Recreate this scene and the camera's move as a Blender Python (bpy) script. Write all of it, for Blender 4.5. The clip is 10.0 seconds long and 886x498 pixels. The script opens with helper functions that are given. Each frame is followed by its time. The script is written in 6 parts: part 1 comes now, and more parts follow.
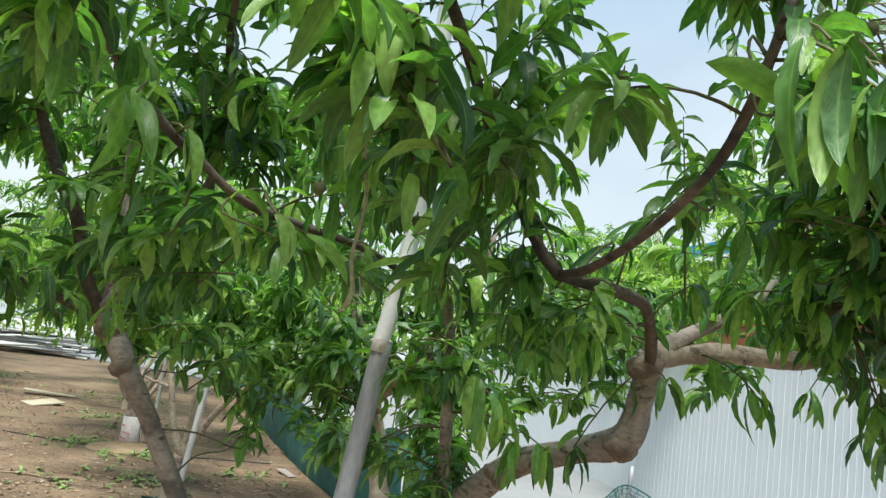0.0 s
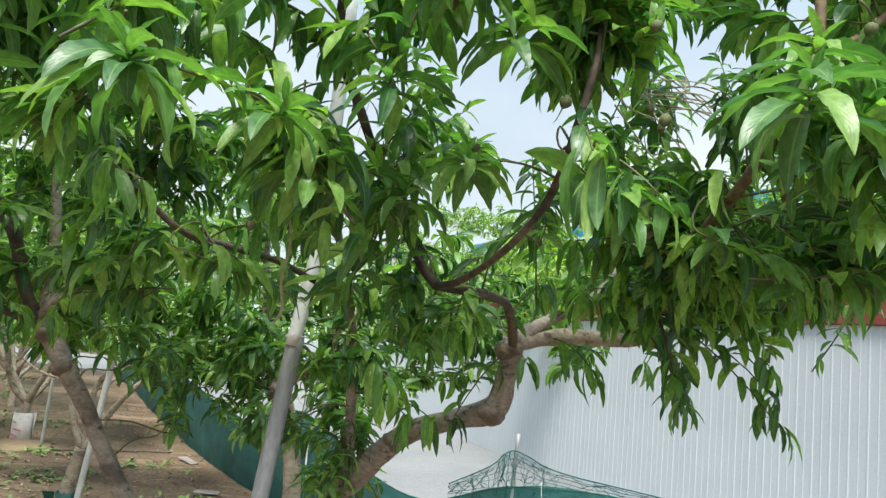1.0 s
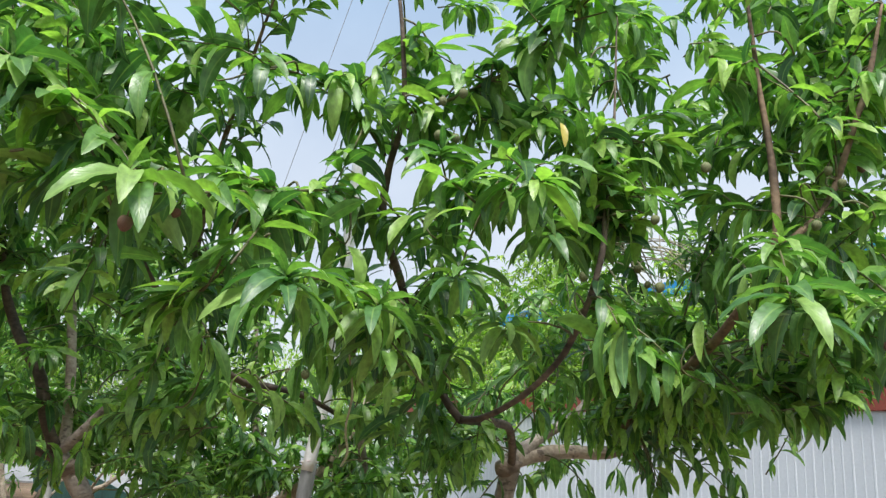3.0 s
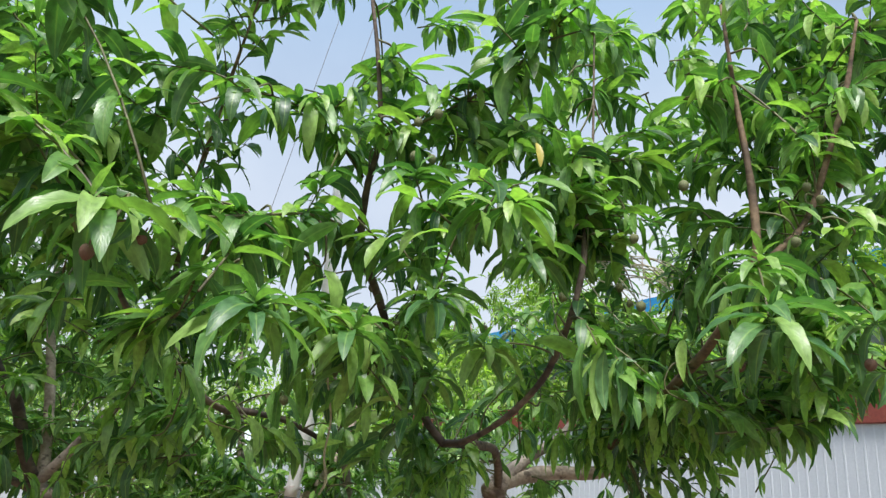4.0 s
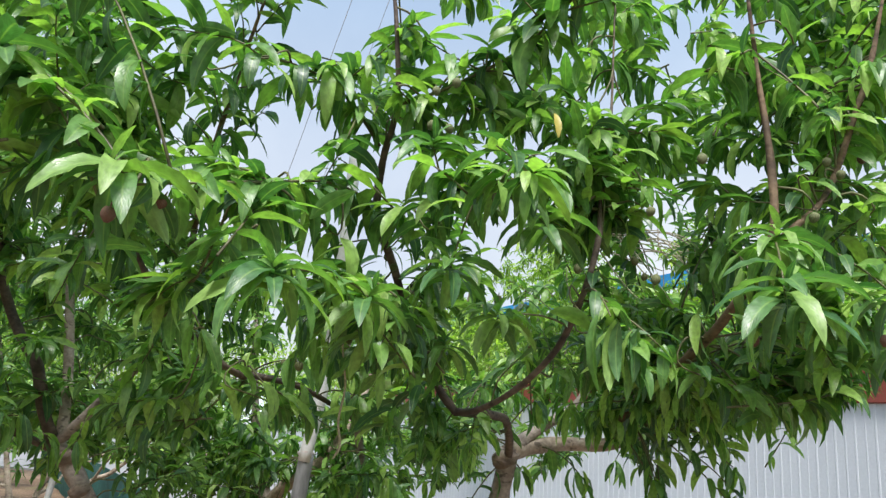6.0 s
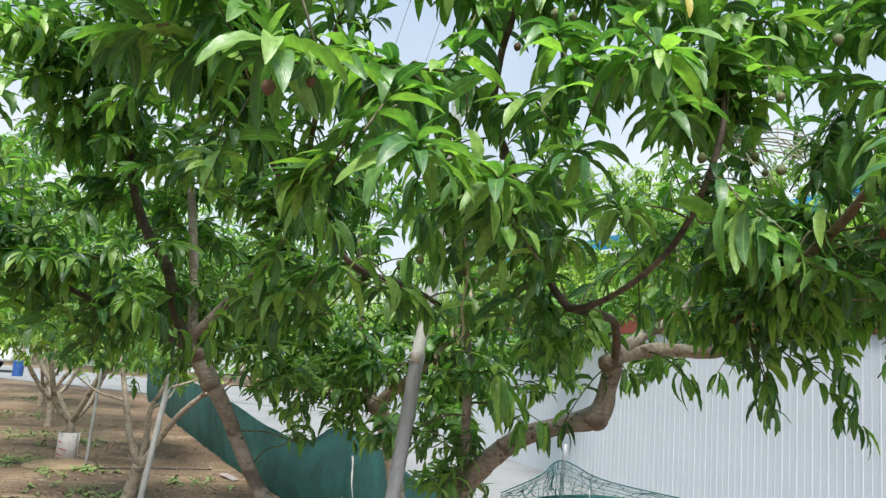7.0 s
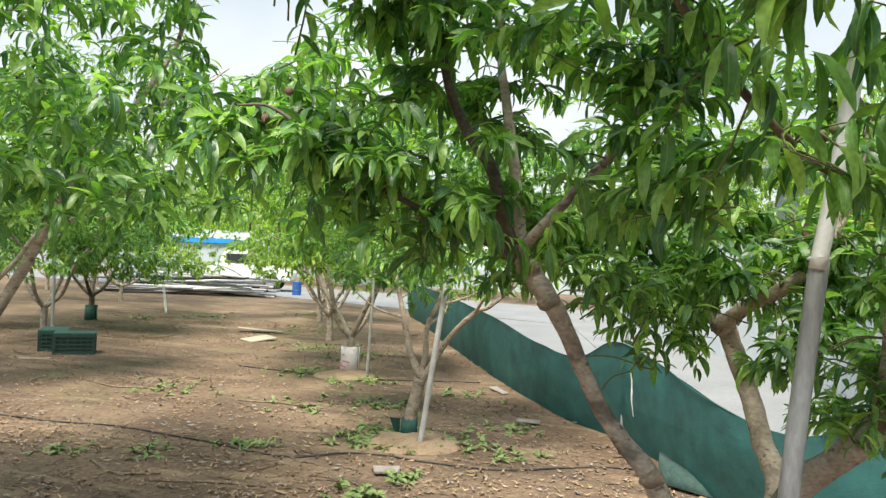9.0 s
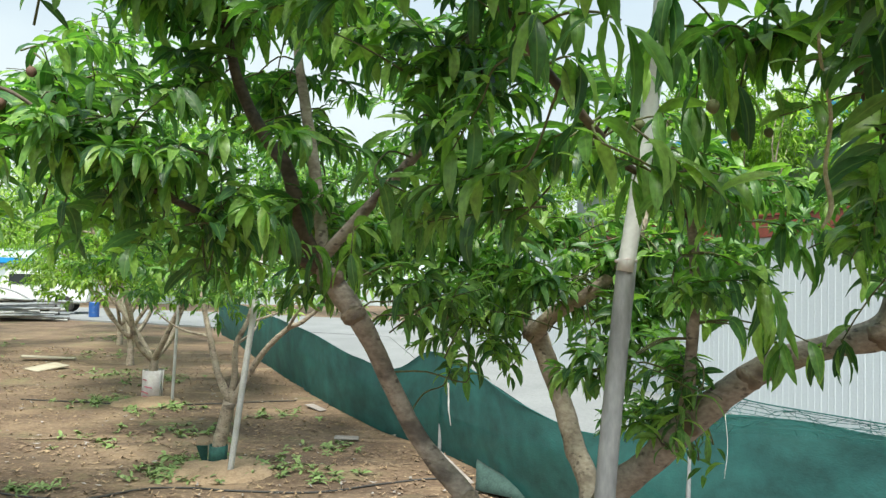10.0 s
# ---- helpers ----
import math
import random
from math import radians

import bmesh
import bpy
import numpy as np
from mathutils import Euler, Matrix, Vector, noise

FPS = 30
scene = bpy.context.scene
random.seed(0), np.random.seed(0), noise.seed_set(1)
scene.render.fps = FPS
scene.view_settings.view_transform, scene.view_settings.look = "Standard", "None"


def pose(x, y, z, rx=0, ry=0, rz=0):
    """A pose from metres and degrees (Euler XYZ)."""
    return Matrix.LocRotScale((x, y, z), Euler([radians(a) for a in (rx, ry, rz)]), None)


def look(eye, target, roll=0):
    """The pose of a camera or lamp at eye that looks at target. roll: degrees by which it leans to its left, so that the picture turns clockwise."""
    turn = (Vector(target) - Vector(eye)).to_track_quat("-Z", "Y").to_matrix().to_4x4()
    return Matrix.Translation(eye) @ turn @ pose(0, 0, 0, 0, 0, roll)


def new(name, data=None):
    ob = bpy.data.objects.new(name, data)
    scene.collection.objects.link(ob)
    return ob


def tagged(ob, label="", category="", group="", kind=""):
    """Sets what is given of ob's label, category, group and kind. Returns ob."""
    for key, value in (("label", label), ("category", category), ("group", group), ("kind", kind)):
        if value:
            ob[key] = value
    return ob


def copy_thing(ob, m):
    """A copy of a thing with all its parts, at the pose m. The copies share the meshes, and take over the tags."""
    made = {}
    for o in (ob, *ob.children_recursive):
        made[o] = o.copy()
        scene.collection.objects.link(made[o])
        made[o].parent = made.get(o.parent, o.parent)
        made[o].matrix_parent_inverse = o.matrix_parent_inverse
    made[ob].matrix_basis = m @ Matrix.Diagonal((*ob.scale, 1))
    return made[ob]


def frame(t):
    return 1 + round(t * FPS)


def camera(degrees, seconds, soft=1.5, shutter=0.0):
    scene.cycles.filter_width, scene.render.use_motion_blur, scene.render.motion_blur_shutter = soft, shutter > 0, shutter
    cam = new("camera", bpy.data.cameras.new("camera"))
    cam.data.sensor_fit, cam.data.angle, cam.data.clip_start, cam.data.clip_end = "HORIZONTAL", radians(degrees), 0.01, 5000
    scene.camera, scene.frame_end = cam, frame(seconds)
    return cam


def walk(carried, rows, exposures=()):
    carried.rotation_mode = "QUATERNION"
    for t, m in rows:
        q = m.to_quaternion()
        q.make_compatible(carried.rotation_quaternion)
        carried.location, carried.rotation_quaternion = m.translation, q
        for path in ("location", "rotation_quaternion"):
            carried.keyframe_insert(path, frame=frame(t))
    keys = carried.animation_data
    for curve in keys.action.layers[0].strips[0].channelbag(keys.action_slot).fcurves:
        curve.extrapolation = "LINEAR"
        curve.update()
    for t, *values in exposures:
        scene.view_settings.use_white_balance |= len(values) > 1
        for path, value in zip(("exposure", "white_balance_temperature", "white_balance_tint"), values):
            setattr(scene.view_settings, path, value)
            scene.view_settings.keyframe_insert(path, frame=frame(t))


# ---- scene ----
cam = camera(60.3, 10.0, soft=1.4)
PATH = [
    (0, (0.163, 0.14, 1.839), (-0.033, 2.112, 2.104), 7.3),
    (0.5, (0.201, -0.058, 1.84), (0.175, 1.928, 2.076), 6.6),
    (1, (0.175, -0.245, 1.867), (0.254, 1.739, 2.108), 5.1),
    (1.5, (0.089, -0.345, 1.86), (0.239, 1.63, 2.137), 4.1),
    (2, (-0.07, -0.461, 1.866), (0.16, 1.5, 2.188), 3.7),
    (2.5, (-0.09, -0.511, 1.924), (0.166, 1.429, 2.335), 3.5),
    (4, (-0.056, -0.497, 1.958), (0.219, 1.414, 2.478), 2.2),
    (4.5, (-0.038, -0.498, 1.991), (0.252, 1.41, 2.516), 1.9),
    (5, (-0.045, -0.48, 2.021), (0.255, 1.427, 2.544), 2.3),
    (5.2, (-0.045, -0.472, 2.019), (0.247, 1.436, 2.541), 2.7),
    (6.3, (-0.065, -0.511, 1.915), (0.143, 1.437, 2.317), 3.5),
    (6.5, (-0.067, -0.515, 1.893), (0.102, 1.444, 2.259), 3.7),
    (7, (-0.143, -0.512, 1.843), (-0.089, 1.467, 2.121), 4.2),
    (7.5, (-0.222, -0.502, 1.838), (-0.3, 1.487, 2.032), 4.6),
    (8, (-0.308, -0.429, 1.816), (-0.601, 1.546, 1.928), 4.2),
    (8.5, (-0.43, -0.212, 1.81), (-0.931, 1.723, 1.866), 3.0),
    (9, (-0.513, -0.081, 1.808), (-1.051, 1.845, 1.83), 2.6),
    (9.5, (-0.582, 0.058, 1.815), (-0.857, 2.039, 1.867), 1.6),
    (10, (-0.504, 0.116, 1.802), (-0.575, 2.113, 1.872), 1.1),
]
walk(cam, [(t, look(eye, target, roll)) for t, eye, target, roll in PATH], [(0.0, 0.87, 6500, 5), (2.0, 0.83, 6500, 10), (4.0, 0.73, 6420, 13), (5.2, 0.75, 6420, 13.5), (6.5, 0.80, 6460, 11.5), (7.5, 0.88, 6600, 8), (8.5, 0.95, 7150, 7), (9.0, 0.99, 6950, 8), (10.0, 0.92, 6640, 2)])

# ---------------------------------------------------------------- light
world = bpy.data.worlds.new("world")
scene.world = world
world.use_nodes = True
wn, wl = world.node_tree.nodes, world.node_tree.links
sky = wn.new("ShaderNodeTexSky")
sky.sky_type, sky.sun_disc = "NISHITA", False
SUN_UP, SUN_ROUND = radians(63), radians(-176)
sky.sun_elevation, sky.sun_rotation = SUN_UP, SUN_ROUND
sky.air_density, sky.dust_density = 1.0, 2.5
back = wn["Background"]
cloud = wn.new("ShaderNodeTexNoise")
cloud.inputs["Scale"].default_value, cloud.inputs["Detail"].default_value = 2.2, 6.0
coord = wn.new("ShaderNodeTexCoord")
wl.new(coord.outputs["Generated"], cloud.inputs["Vector"])
ramp = wn.new("ShaderNodeValToRGB")
ramp.color_ramp.elements[0].position, ramp.color_ramp.elements[0].color = 0.34, (0.50, 0.50, 0.50, 1)
ramp.color_ramp.elements[1].position, ramp.color_ramp.elements[1].color = 0.66, (0.92, 0.92, 0.92, 1)
wl.new(cloud.outputs["Fac"], ramp.inputs["Fac"])
veil = wn.new("ShaderNodeMix")
veil.data_type = "RGBA"
haze = wn.new("ShaderNodeMix")          # whiter haze low down, pale blue higher up
haze.data_type = "RGBA"
haze.inputs["A"].default_value, haze.inputs["B"].default_value = (6.1, 6.4, 6.6, 1), (3.35, 4.6, 6.05, 1)
up = wn.new("ShaderNodeSeparateXYZ")
wl.new(coord.outputs["Generated"], up.inputs[0])
rise = wn.new("ShaderNodeMapRange")
rise.inputs["From Min"].default_value, rise.inputs["From Max"].default_value = 0.22, 0.54
wl.new(up.outputs["Z"], rise.inputs["Value"])
wl.new(rise.outputs["Result"], haze.inputs["Factor"])
wl.new(haze.outputs["Result"], veil.inputs["B"])
wl.new(ramp.outputs["Color"], veil.inputs["Factor"])
wl.new(sky.outputs["Color"], veil.inputs["A"])
wl.new(veil.outputs["Result"], back.inputs["Color"])
back.inputs["Strength"].default_value = 0.095
sun = new("sun", bpy.data.lights.new("sun", "SUN"))
sun.data.energy, sun.data.angle, sun.data.color = 4.6, radians(22), (1.0, 0.98, 0.94)
sun.matrix_world = look((0, 0, 0), (-math.sin(SUN_ROUND) * math.cos(SUN_UP), -math.cos(SUN_ROUND) * math.cos(SUN_UP), -math.sin(SUN_UP)))


# ---------------------------------------------------------------- materials
def material(name, rough=0.8, metal=0.0):
    m = bpy.data.materials.new(name)
    m.use_nodes = True
    n, l = m.node_tree.nodes, m.node_tree.links
    b = n["Principled BSDF"]
    b.inputs["Roughness"].default_value, b.inputs["Metallic"].default_value = rough, metal
    return m, n, l, b


def mottled(name, dark, light, scale=8.0, rough=0.85, bump=0.3, fine=60.0, stretch=(1, 1, 1), extra=None, metal=0.0):
    """A surface of two tones at two scales of noise, with fine relief."""
    m, n, l, b = material(name, rough, metal)
    co, mp = n.new("ShaderNodeTexCoord"), n.new("ShaderNodeMapping")
    mp.inputs["Scale"].default_value = stretch
    l.new(co.outputs["Object"], mp.inputs["Vector"])
    a, c = n.new("ShaderNodeTexNoise"), n.new("ShaderNodeTexNoise")
    a.inputs["Scale"].default_value, a.inputs["Detail"].default_value = scale, 5
    c.inputs["Scale"].default_value, c.inputs["Detail"].default_value = fine, 6
    l.new(mp.outputs["Vector"], a.inputs["Vector"])
    l.new(mp.outputs["Vector"], c.inputs["Vector"])
    mx = n.new("ShaderNodeMath")
    mx.operation = "MULTIPLY_ADD"
    mx.inputs[1].default_value = 0.5
    l.new(a.outputs["Fac"], mx.inputs[0])
    hf = n.new("ShaderNodeMath")
    hf.operation = "MULTIPLY"
    hf.inputs[1].default_value = 0.5
    l.new(c.outputs["Fac"], hf.inputs[0])
    l.new(hf.outputs[0], mx.inputs[2])
    r = n.new("ShaderNodeValToRGB")
    r.color_ramp.elements[0].position, r.color_ramp.elements[0].color = 0.36, (*dark, 1)
    r.color_ramp.elements[1].position, r.color_ramp.elements[1].color = 0.64, (*light, 1)
    l.new(mx.outputs[0], r.inputs["Fac"])
    if extra:
        e = r.color_ramp.elements.new(extra[0])
        e.color = (*extra[1], 1)
    l.new(r.outputs["Color"], b.inputs["Base Color"])
    bp = n.new("ShaderNodeBump")
    bp.inputs["Strength"].default_value, bp.inputs["Distance"].default_value = bump, 0.02
    l.new(mx.outputs[0], bp.inputs["Height"])
    l.new(bp.outputs["Normal"], b.inputs["Normal"])
    return m


def leaf_material(name, deep, mid, young, source, sheen=0.30, glow=0.34):
    """Leaf blade: tone by leaf, paler midrib and veins, some light through it."""
    m, n, l, b = material(name, sheen)
    if source == "island":
        g = n.new("ShaderNodeNewGeometry")
        rnd = g.outputs["Random Per Island"]
    else:
        g = n.new("ShaderNodeObjectInfo")
        rnd = g.outputs["Random"]
    b.inputs["Specular IOR Level"].default_value = 0.5
    r = n.new("ShaderNodeValToRGB")
    r.color_ramp.elements[0].position, r.color_ramp.elements[0].color = 0.0, (*deep, 1)
    r.color_ramp.elements[1].position, r.color_ramp.elements[1].color = 1.0, (*young, 1)
    e = r.color_ramp.elements.new(0.58)
    e.color = (*mid, 1)
    l.new(rnd, r.inputs["Fac"])
    uv = n.new("ShaderNodeUVMap")
    sep = n.new("ShaderNodeSeparateXYZ")
    l.new(uv.outputs["UV"], sep.inputs[0])
    d = n.new("ShaderNodeMath")
    d.operation = "SUBTRACT"
    d.inputs[1].default_value = 0.5
    l.new(sep.outputs["X"], d.inputs[0])
    ab = n.new("ShaderNodeMath")
    ab.operation = "ABSOLUTE"
    l.new(d.outputs[0], ab.inputs[0])
    rib = n.new("ShaderNodeMapRange")
    rib.inputs["From Min"].default_value, rib.inputs["From Max"].default_value = 0.0, 0.07
    rib.inputs["To Min"].default_value, rib.inputs["To Max"].default_value = 0.55, 0.0
    l.new(ab.outputs[0], rib.inputs["Value"])
    vein = n.new("ShaderNodeMath")          # side veins slant towards the tip
    vein.operation = "MULTIPLY_ADD"
    vein.inputs[1].default_value = -0.55
    l.new(ab.outputs[0], vein.inputs[0])
    l.new(sep.outputs["Y"], vein.inputs[2])
    sn = n.new("ShaderNodeMath")
    sn.operation = "SINE"
    ml = n.new("ShaderNodeMath")
    ml.operation = "MULTIPLY"
    ml.inputs[1].default_value = 75.0
    l.new(vein.outputs[0], ml.inputs[0])
    l.new(ml.outputs[0], sn.inputs[0])
    wide = n.new("ShaderNodeMapping")
    wide.inputs["Scale"].default_value = (3.0, 8.0, 1)
    l.new(uv.outputs["UV"], wide.inputs["Vector"])
    shift = n.new("ShaderNodeCombineXYZ")
    l.new(rnd, shift.inputs["Z"])
    off = n.new("ShaderNodeVectorMath")
    off.operation = "MULTIPLY_ADD"
    off.inputs[1].default_value = (0, 0, 40)
    l.new(shift.outputs[0], off.inputs[0])
    l.new(wide.outputs["Vector"], off.inputs[2])
    blot = n.new("ShaderNodeTexNoise")
    blot.inputs["Scale"].default_value, blot.inputs["Detail"].default_value = 1.0, 4
    l.new(off.outputs[0], blot.inputs["Vector"])
    hgt = n.new("ShaderNodeMath")
    hgt.operation = "MULTIPLY_ADD"
    hgt.inputs[1].default_value = 4.0
    l.new(blot.outputs["Fac"], hgt.inputs[0])
    sm = n.new("ShaderNodeMath")
    sm.operation = "MULTIPLY"
    sm.inputs[1].default_value = 0.16
    l.new(sn.outputs[0], sm.inputs[0])
    l.new(sm.outputs[0], hgt.inputs[2])
    bp = n.new("ShaderNodeBump")
    bp.inputs["Strength"].default_value, bp.inputs["Distance"].default_value = 0.20, 0.0016
    l.new(hgt.outputs[0], bp.inputs["Height"])
    l.new(bp.outputs["Normal"], b.inputs["Normal"])
    tone = n.new("ShaderNodeMapRange")
    tone.inputs["From Min"].default_value, tone.inputs["From Max"].default_value = 0.3, 0.7
    tone.inputs["To Min"].default_value, tone.inputs["To Max"].default_value = 0.72, 1.28
    l.new(blot.outputs["Fac"], tone.inputs["Value"])
    rg = n.new("ShaderNodeMapRange")
    rg.inputs["From Min"].default_value, rg.inputs["From Max"].default_value = 0.3, 0.7
    rg.inputs["To Min"].default_value, rg.inputs["To Max"].default_value = sheen - 0.01, sheen + 0.18
    l.new(blot.outputs["Fac"], rg.inputs["Value"])
    l.new(rg.outputs["Result"], b.inputs["Roughness"])
    mixc = n.new("ShaderNodeMix")
    mixc.data_type = "RGBA"
    l.new(rib.outputs["Result"], mixc.inputs["Factor"])
    spotted = n.new("ShaderNodeMix")
    spotted.data_type, spotted.blend_type = "RGBA", "MULTIPLY"
    spotted.inputs["Factor"].default_value = 1.0
    l.new(r.outputs["Color"], spotted.inputs["A"])
    l.new(tone.outputs["Result"], spotted.inputs["B"])
    l.new(spotted.outputs["Result"], mixc.inputs["A"])
    mixc.inputs["B"].default_value = (0.22, 0.34, 0.09, 1)
    l.new(mixc.outputs["Result"], b.inputs["Base Color"])
    tr = n.new("ShaderNodeBsdfTranslucent")
    br = n.new("ShaderNodeMix")
    br.data_type, br.blend_type = "RGBA", "MULTIPLY"
    br.inputs["Factor"].default_value = 1.0
    br.inputs["B"].default_value = (1.75, 2.25, 0.88, 1)
    l.new(mixc.outputs["Result"], br.inputs["A"])
    l.new(br.outputs["Result"], tr.inputs["Color"])
    ms = n.new("ShaderNodeMixShader")
    ms.inputs["Fac"].default_value = glow
    l.new(b.outputs[0], ms.inputs[1])
    l.new(tr.outputs[0], ms.inputs[2])
    l.new(ms.outputs[0], n["Material Output"].inputs["Surface"])
    return m


LEAF_ONE = leaf_material("leaf_blade", (0.029, 0.084, 0.032), (0.108, 0.225, 0.052), (0.26, 0.395, 0.090), "object")
LEAF_ALL = leaf_material("leaf_blades", (0.029, 0.084, 0.032), (0.108, 0.225, 0.052), (0.26, 0.395, 0.090), "island")
# Lit copy of the leaf colours: sunshine on far crowns put into paler, yellower tones.
LEAF_FAR_LIT = leaf_material("leaf_blades_far_lit", (0.068, 0.132, 0.026), (0.165, 0.262, 0.042), (0.33, 0.43, 0.078), "island", 0.40, 0.42)


def bark_material(name, dark, light, spot, bump):
    """Peach bark: blotched, with short cross-wise lenticels, dark scars and a rough skin."""
    m = mottled(name, dark, light, 11, 0.78, bump, 70, (1, 1, 1.5))
    n, l = m.node_tree.nodes, m.node_tree.links
    b = n["Principled BSDF"]
    base = b.inputs["Base Color"].links[0].from_socket
    co, mp = n.new("ShaderNodeTexCoord"), n.new("ShaderNodeMapping")
    mp.inputs["Scale"].default_value = (1, 1, 1.7)
    l.new(co.outputs["Object"], mp.inputs["Vector"])
    for scale, low, high, tone, amount in ((30, 0.61, 0.68, spot, 0.8), (6, 0.56, 0.66, spot, 0.75)):
        t = n.new("ShaderNodeTexNoise")
        t.inputs["Scale"].default_value, t.inputs["Detail"].default_value = scale, 3
        l.new(mp.outputs["Vector"], t.inputs["Vector"])
        g = n.new("ShaderNodeMapRange")
        g.inputs["From Min"].default_value, g.inputs["From Max"].default_value = low, high
        g.inputs["To Max"].default_value = amount
        l.new(t.outputs["Fac"], g.inputs["Value"])
        mx = n.new("ShaderNodeMix")
        mx.data_type = "RGBA"
        mx.inputs["B"].default_value = (*tone, 1)
        l.new(g.outputs["Result"], mx.inputs["Factor"])
        l.new(base, mx.inputs["A"])
        base = mx.outputs["Result"]
    l.new(base, b.inputs["Base Color"])
    return m


BARK = bark_material("bark", (0.165, 0.135, 0.108), (0.35, 0.30, 0.25), (0.060, 0.046, 0.038), 0.4)
BARK_DARK = bark_material("bark_young", (0.050, 0.037, 0.027), (0.150, 0.112, 0.080), (0.022, 0.018, 0.016), 0.3)
BARK_KNOT = bark_material("bark_knot", (0.12, 0.090, 0.066), (0.28, 0.22, 0.165), (0.05, 0.036, 0.028), 0.5)
BARK_WARM = bark_material("bark_warm", (0.085, 0.055, 0.032), (0.22, 0.150, 0.085), (0.035, 0.024, 0.016), 0.3)
BARK_PALE = bark_material("bark_pale", (0.22, 0.17, 0.128), (0.46, 0.39, 0.31), (0.08, 0.058, 0.045), 0.3)
TWIG = mottled("twig_bark", (0.05, 0.042, 0.020), (0.13, 0.14, 0.05), 30, 0.6, 0.2, 90)
FRUIT = mottled("young_fruit", (0.075, 0.032, 0.026), (0.17, 0.10, 0.055), 30, 0.75, 0.2, 120)
FRUIT_GREEN = mottled("green_fruit", (0.055, 0.075, 0.030), (0.16, 0.17, 0.065), 30, 0.75, 0.2, 120)
SOIL = mottled("soil", (0.078, 0.048, 0.030), (0.215, 0.145, 0.090), 1.1, 0.95, 0.9, 22, extra=(0.50, (0.125, 0.078, 0.047)))


def patchy(m, tone, scale, low, high, amount, stretch=(1, 1, 1)):
    """Lay broad worn patches of another tone over a material."""
    n, l = m.node_tree.nodes, m.node_tree.links
    b = n["Principled BSDF"]
    base = b.inputs["Base Color"].links[0].from_socket
    co, t, g, mx = n.new("ShaderNodeTexCoord"), n.new("ShaderNodeTexNoise"), n.new("ShaderNodeMapRange"), n.new("ShaderNodeMix")
    t.inputs["Scale"].default_value, t.inputs["Detail"].default_value, t.inputs["Roughness"].default_value = scale, 8, 0.65
    mp = n.new("ShaderNodeMapping")
    mp.inputs["Scale"].default_value = stretch
    l.new(co.outputs["Object"], mp.inputs["Vector"])
    l.new(mp.outputs["Vector"], t.inputs["Vector"])
    g.inputs["From Min"].default_value, g.inputs["From Max"].default_value, g.inputs["To Max"].default_value = low, high, amount
    l.new(t.outputs["Fac"], g.inputs["Value"])
    mx.data_type = "RGBA"
    mx.inputs["B"].default_value = (*tone, 1)
    l.new(g.outputs["Result"], mx.inputs["Factor"])
    l.new(base, mx.inputs["A"])
    l.new(mx.outputs["Result"], b.inputs["Base Color"])
    return m


patchy(SOIL, (0.205, 0.145, 0.094), 0.45, 0.50, 0.68, 0.7)
patchy(SOIL, (0.080, 0.046, 0.029), 1.7, 0.55, 0.68, 0.6)
patchy(SOIL, (0.13, 0.135, 0.055), 0.8, 0.55, 0.68, 0.7)
patchy(SOIL, (0.070, 0.044, 0.028), 1.3, 0.52, 0.62, 0.75, (0.45, 1.9, 1))
patchy(SOIL, (0.30, 0.205, 0.125), 1.1, 0.56, 0.66, 0.7, (0.4, 1.7, 1))
patchy(SOIL, (0.28, 0.21, 0.14), 9.0, 0.60, 0.70, 0.6)
patchy(SOIL, (0.30, 0.22, 0.145), 26.0, 0.57, 0.66, 0.6)
patchy(SOIL, (0.045, 0.028, 0.018), 38.0, 0.57, 0.66, 0.55)
STRAW = mottled("straw_litter", (0.20, 0.125, 0.07), (0.40, 0.29, 0.18), 9, 0.9, 0.3, 60)
GREY_LITTER = mottled("pale_litter", (0.20, 0.17, 0.155), (0.34, 0.30, 0.275), 9, 0.9, 0.3, 60)
WEED = mottled("weed_leaf", (0.09, 0.145, 0.04), (0.21, 0.285, 0.09), 12, 0.6, 0.2, 60)
POLE = mottled("galvanised_pole", (0.22, 0.23, 0.24), (0.36, 0.37, 0.38), 10, 0.55, 0.15, 80, (1, 1, 0.3), metal=0.2)
DEAD_SHOOT = mottled("dead_shoot", (0.42, 0.38, 0.27), (0.62, 0.57, 0.43), 40, 0.9, 0.3, 120)
WHITE_TUBE = mottled("white_tube", (0.60, 0.61, 0.61), (0.74, 0.75, 0.75), 9, 0.5, 0.12, 80)
PALE_POLE = mottled("pale_pole", (0.40, 0.40, 0.39), (0.56, 0.56, 0.55), 10, 0.6, 0.15, 80)
CONCRETE = mottled("pale_concrete", (0.155, 0.158, 0.16), (0.225, 0.227, 0.228), 0.7, 0.9, 0.2, 30)
PANEL = mottled("white_panel", (0.475, 0.50, 0.525), (0.545, 0.57, 0.595), 1.2, 0.5, 0.03, 40)
PANEL_RIB = mottled("white_panel_rib", (0.525, 0.55, 0.575), (0.595, 0.62, 0.645), 3, 0.4, 0.02, 40)
REDCAP = mottled("red_flashing", (0.17, 0.034, 0.024), (0.26, 0.058, 0.038), 4, 0.5, 0.05, 40)
BLUE = mottled("blue_sheet", (0.01, 0.20, 0.50), (0.02, 0.30, 0.66), 2, 0.45, 0.05, 30)
GREYSHEET = mottled("grey_sheet", (0.30, 0.32, 0.34), (0.46, 0.48, 0.50), 2, 0.5, 0.05, 30)
CRATE = mottled("crate_plastic", (0.010, 0.038, 0.034), (0.022, 0.064, 0.057), 10, 0.45, 0.05, 60)
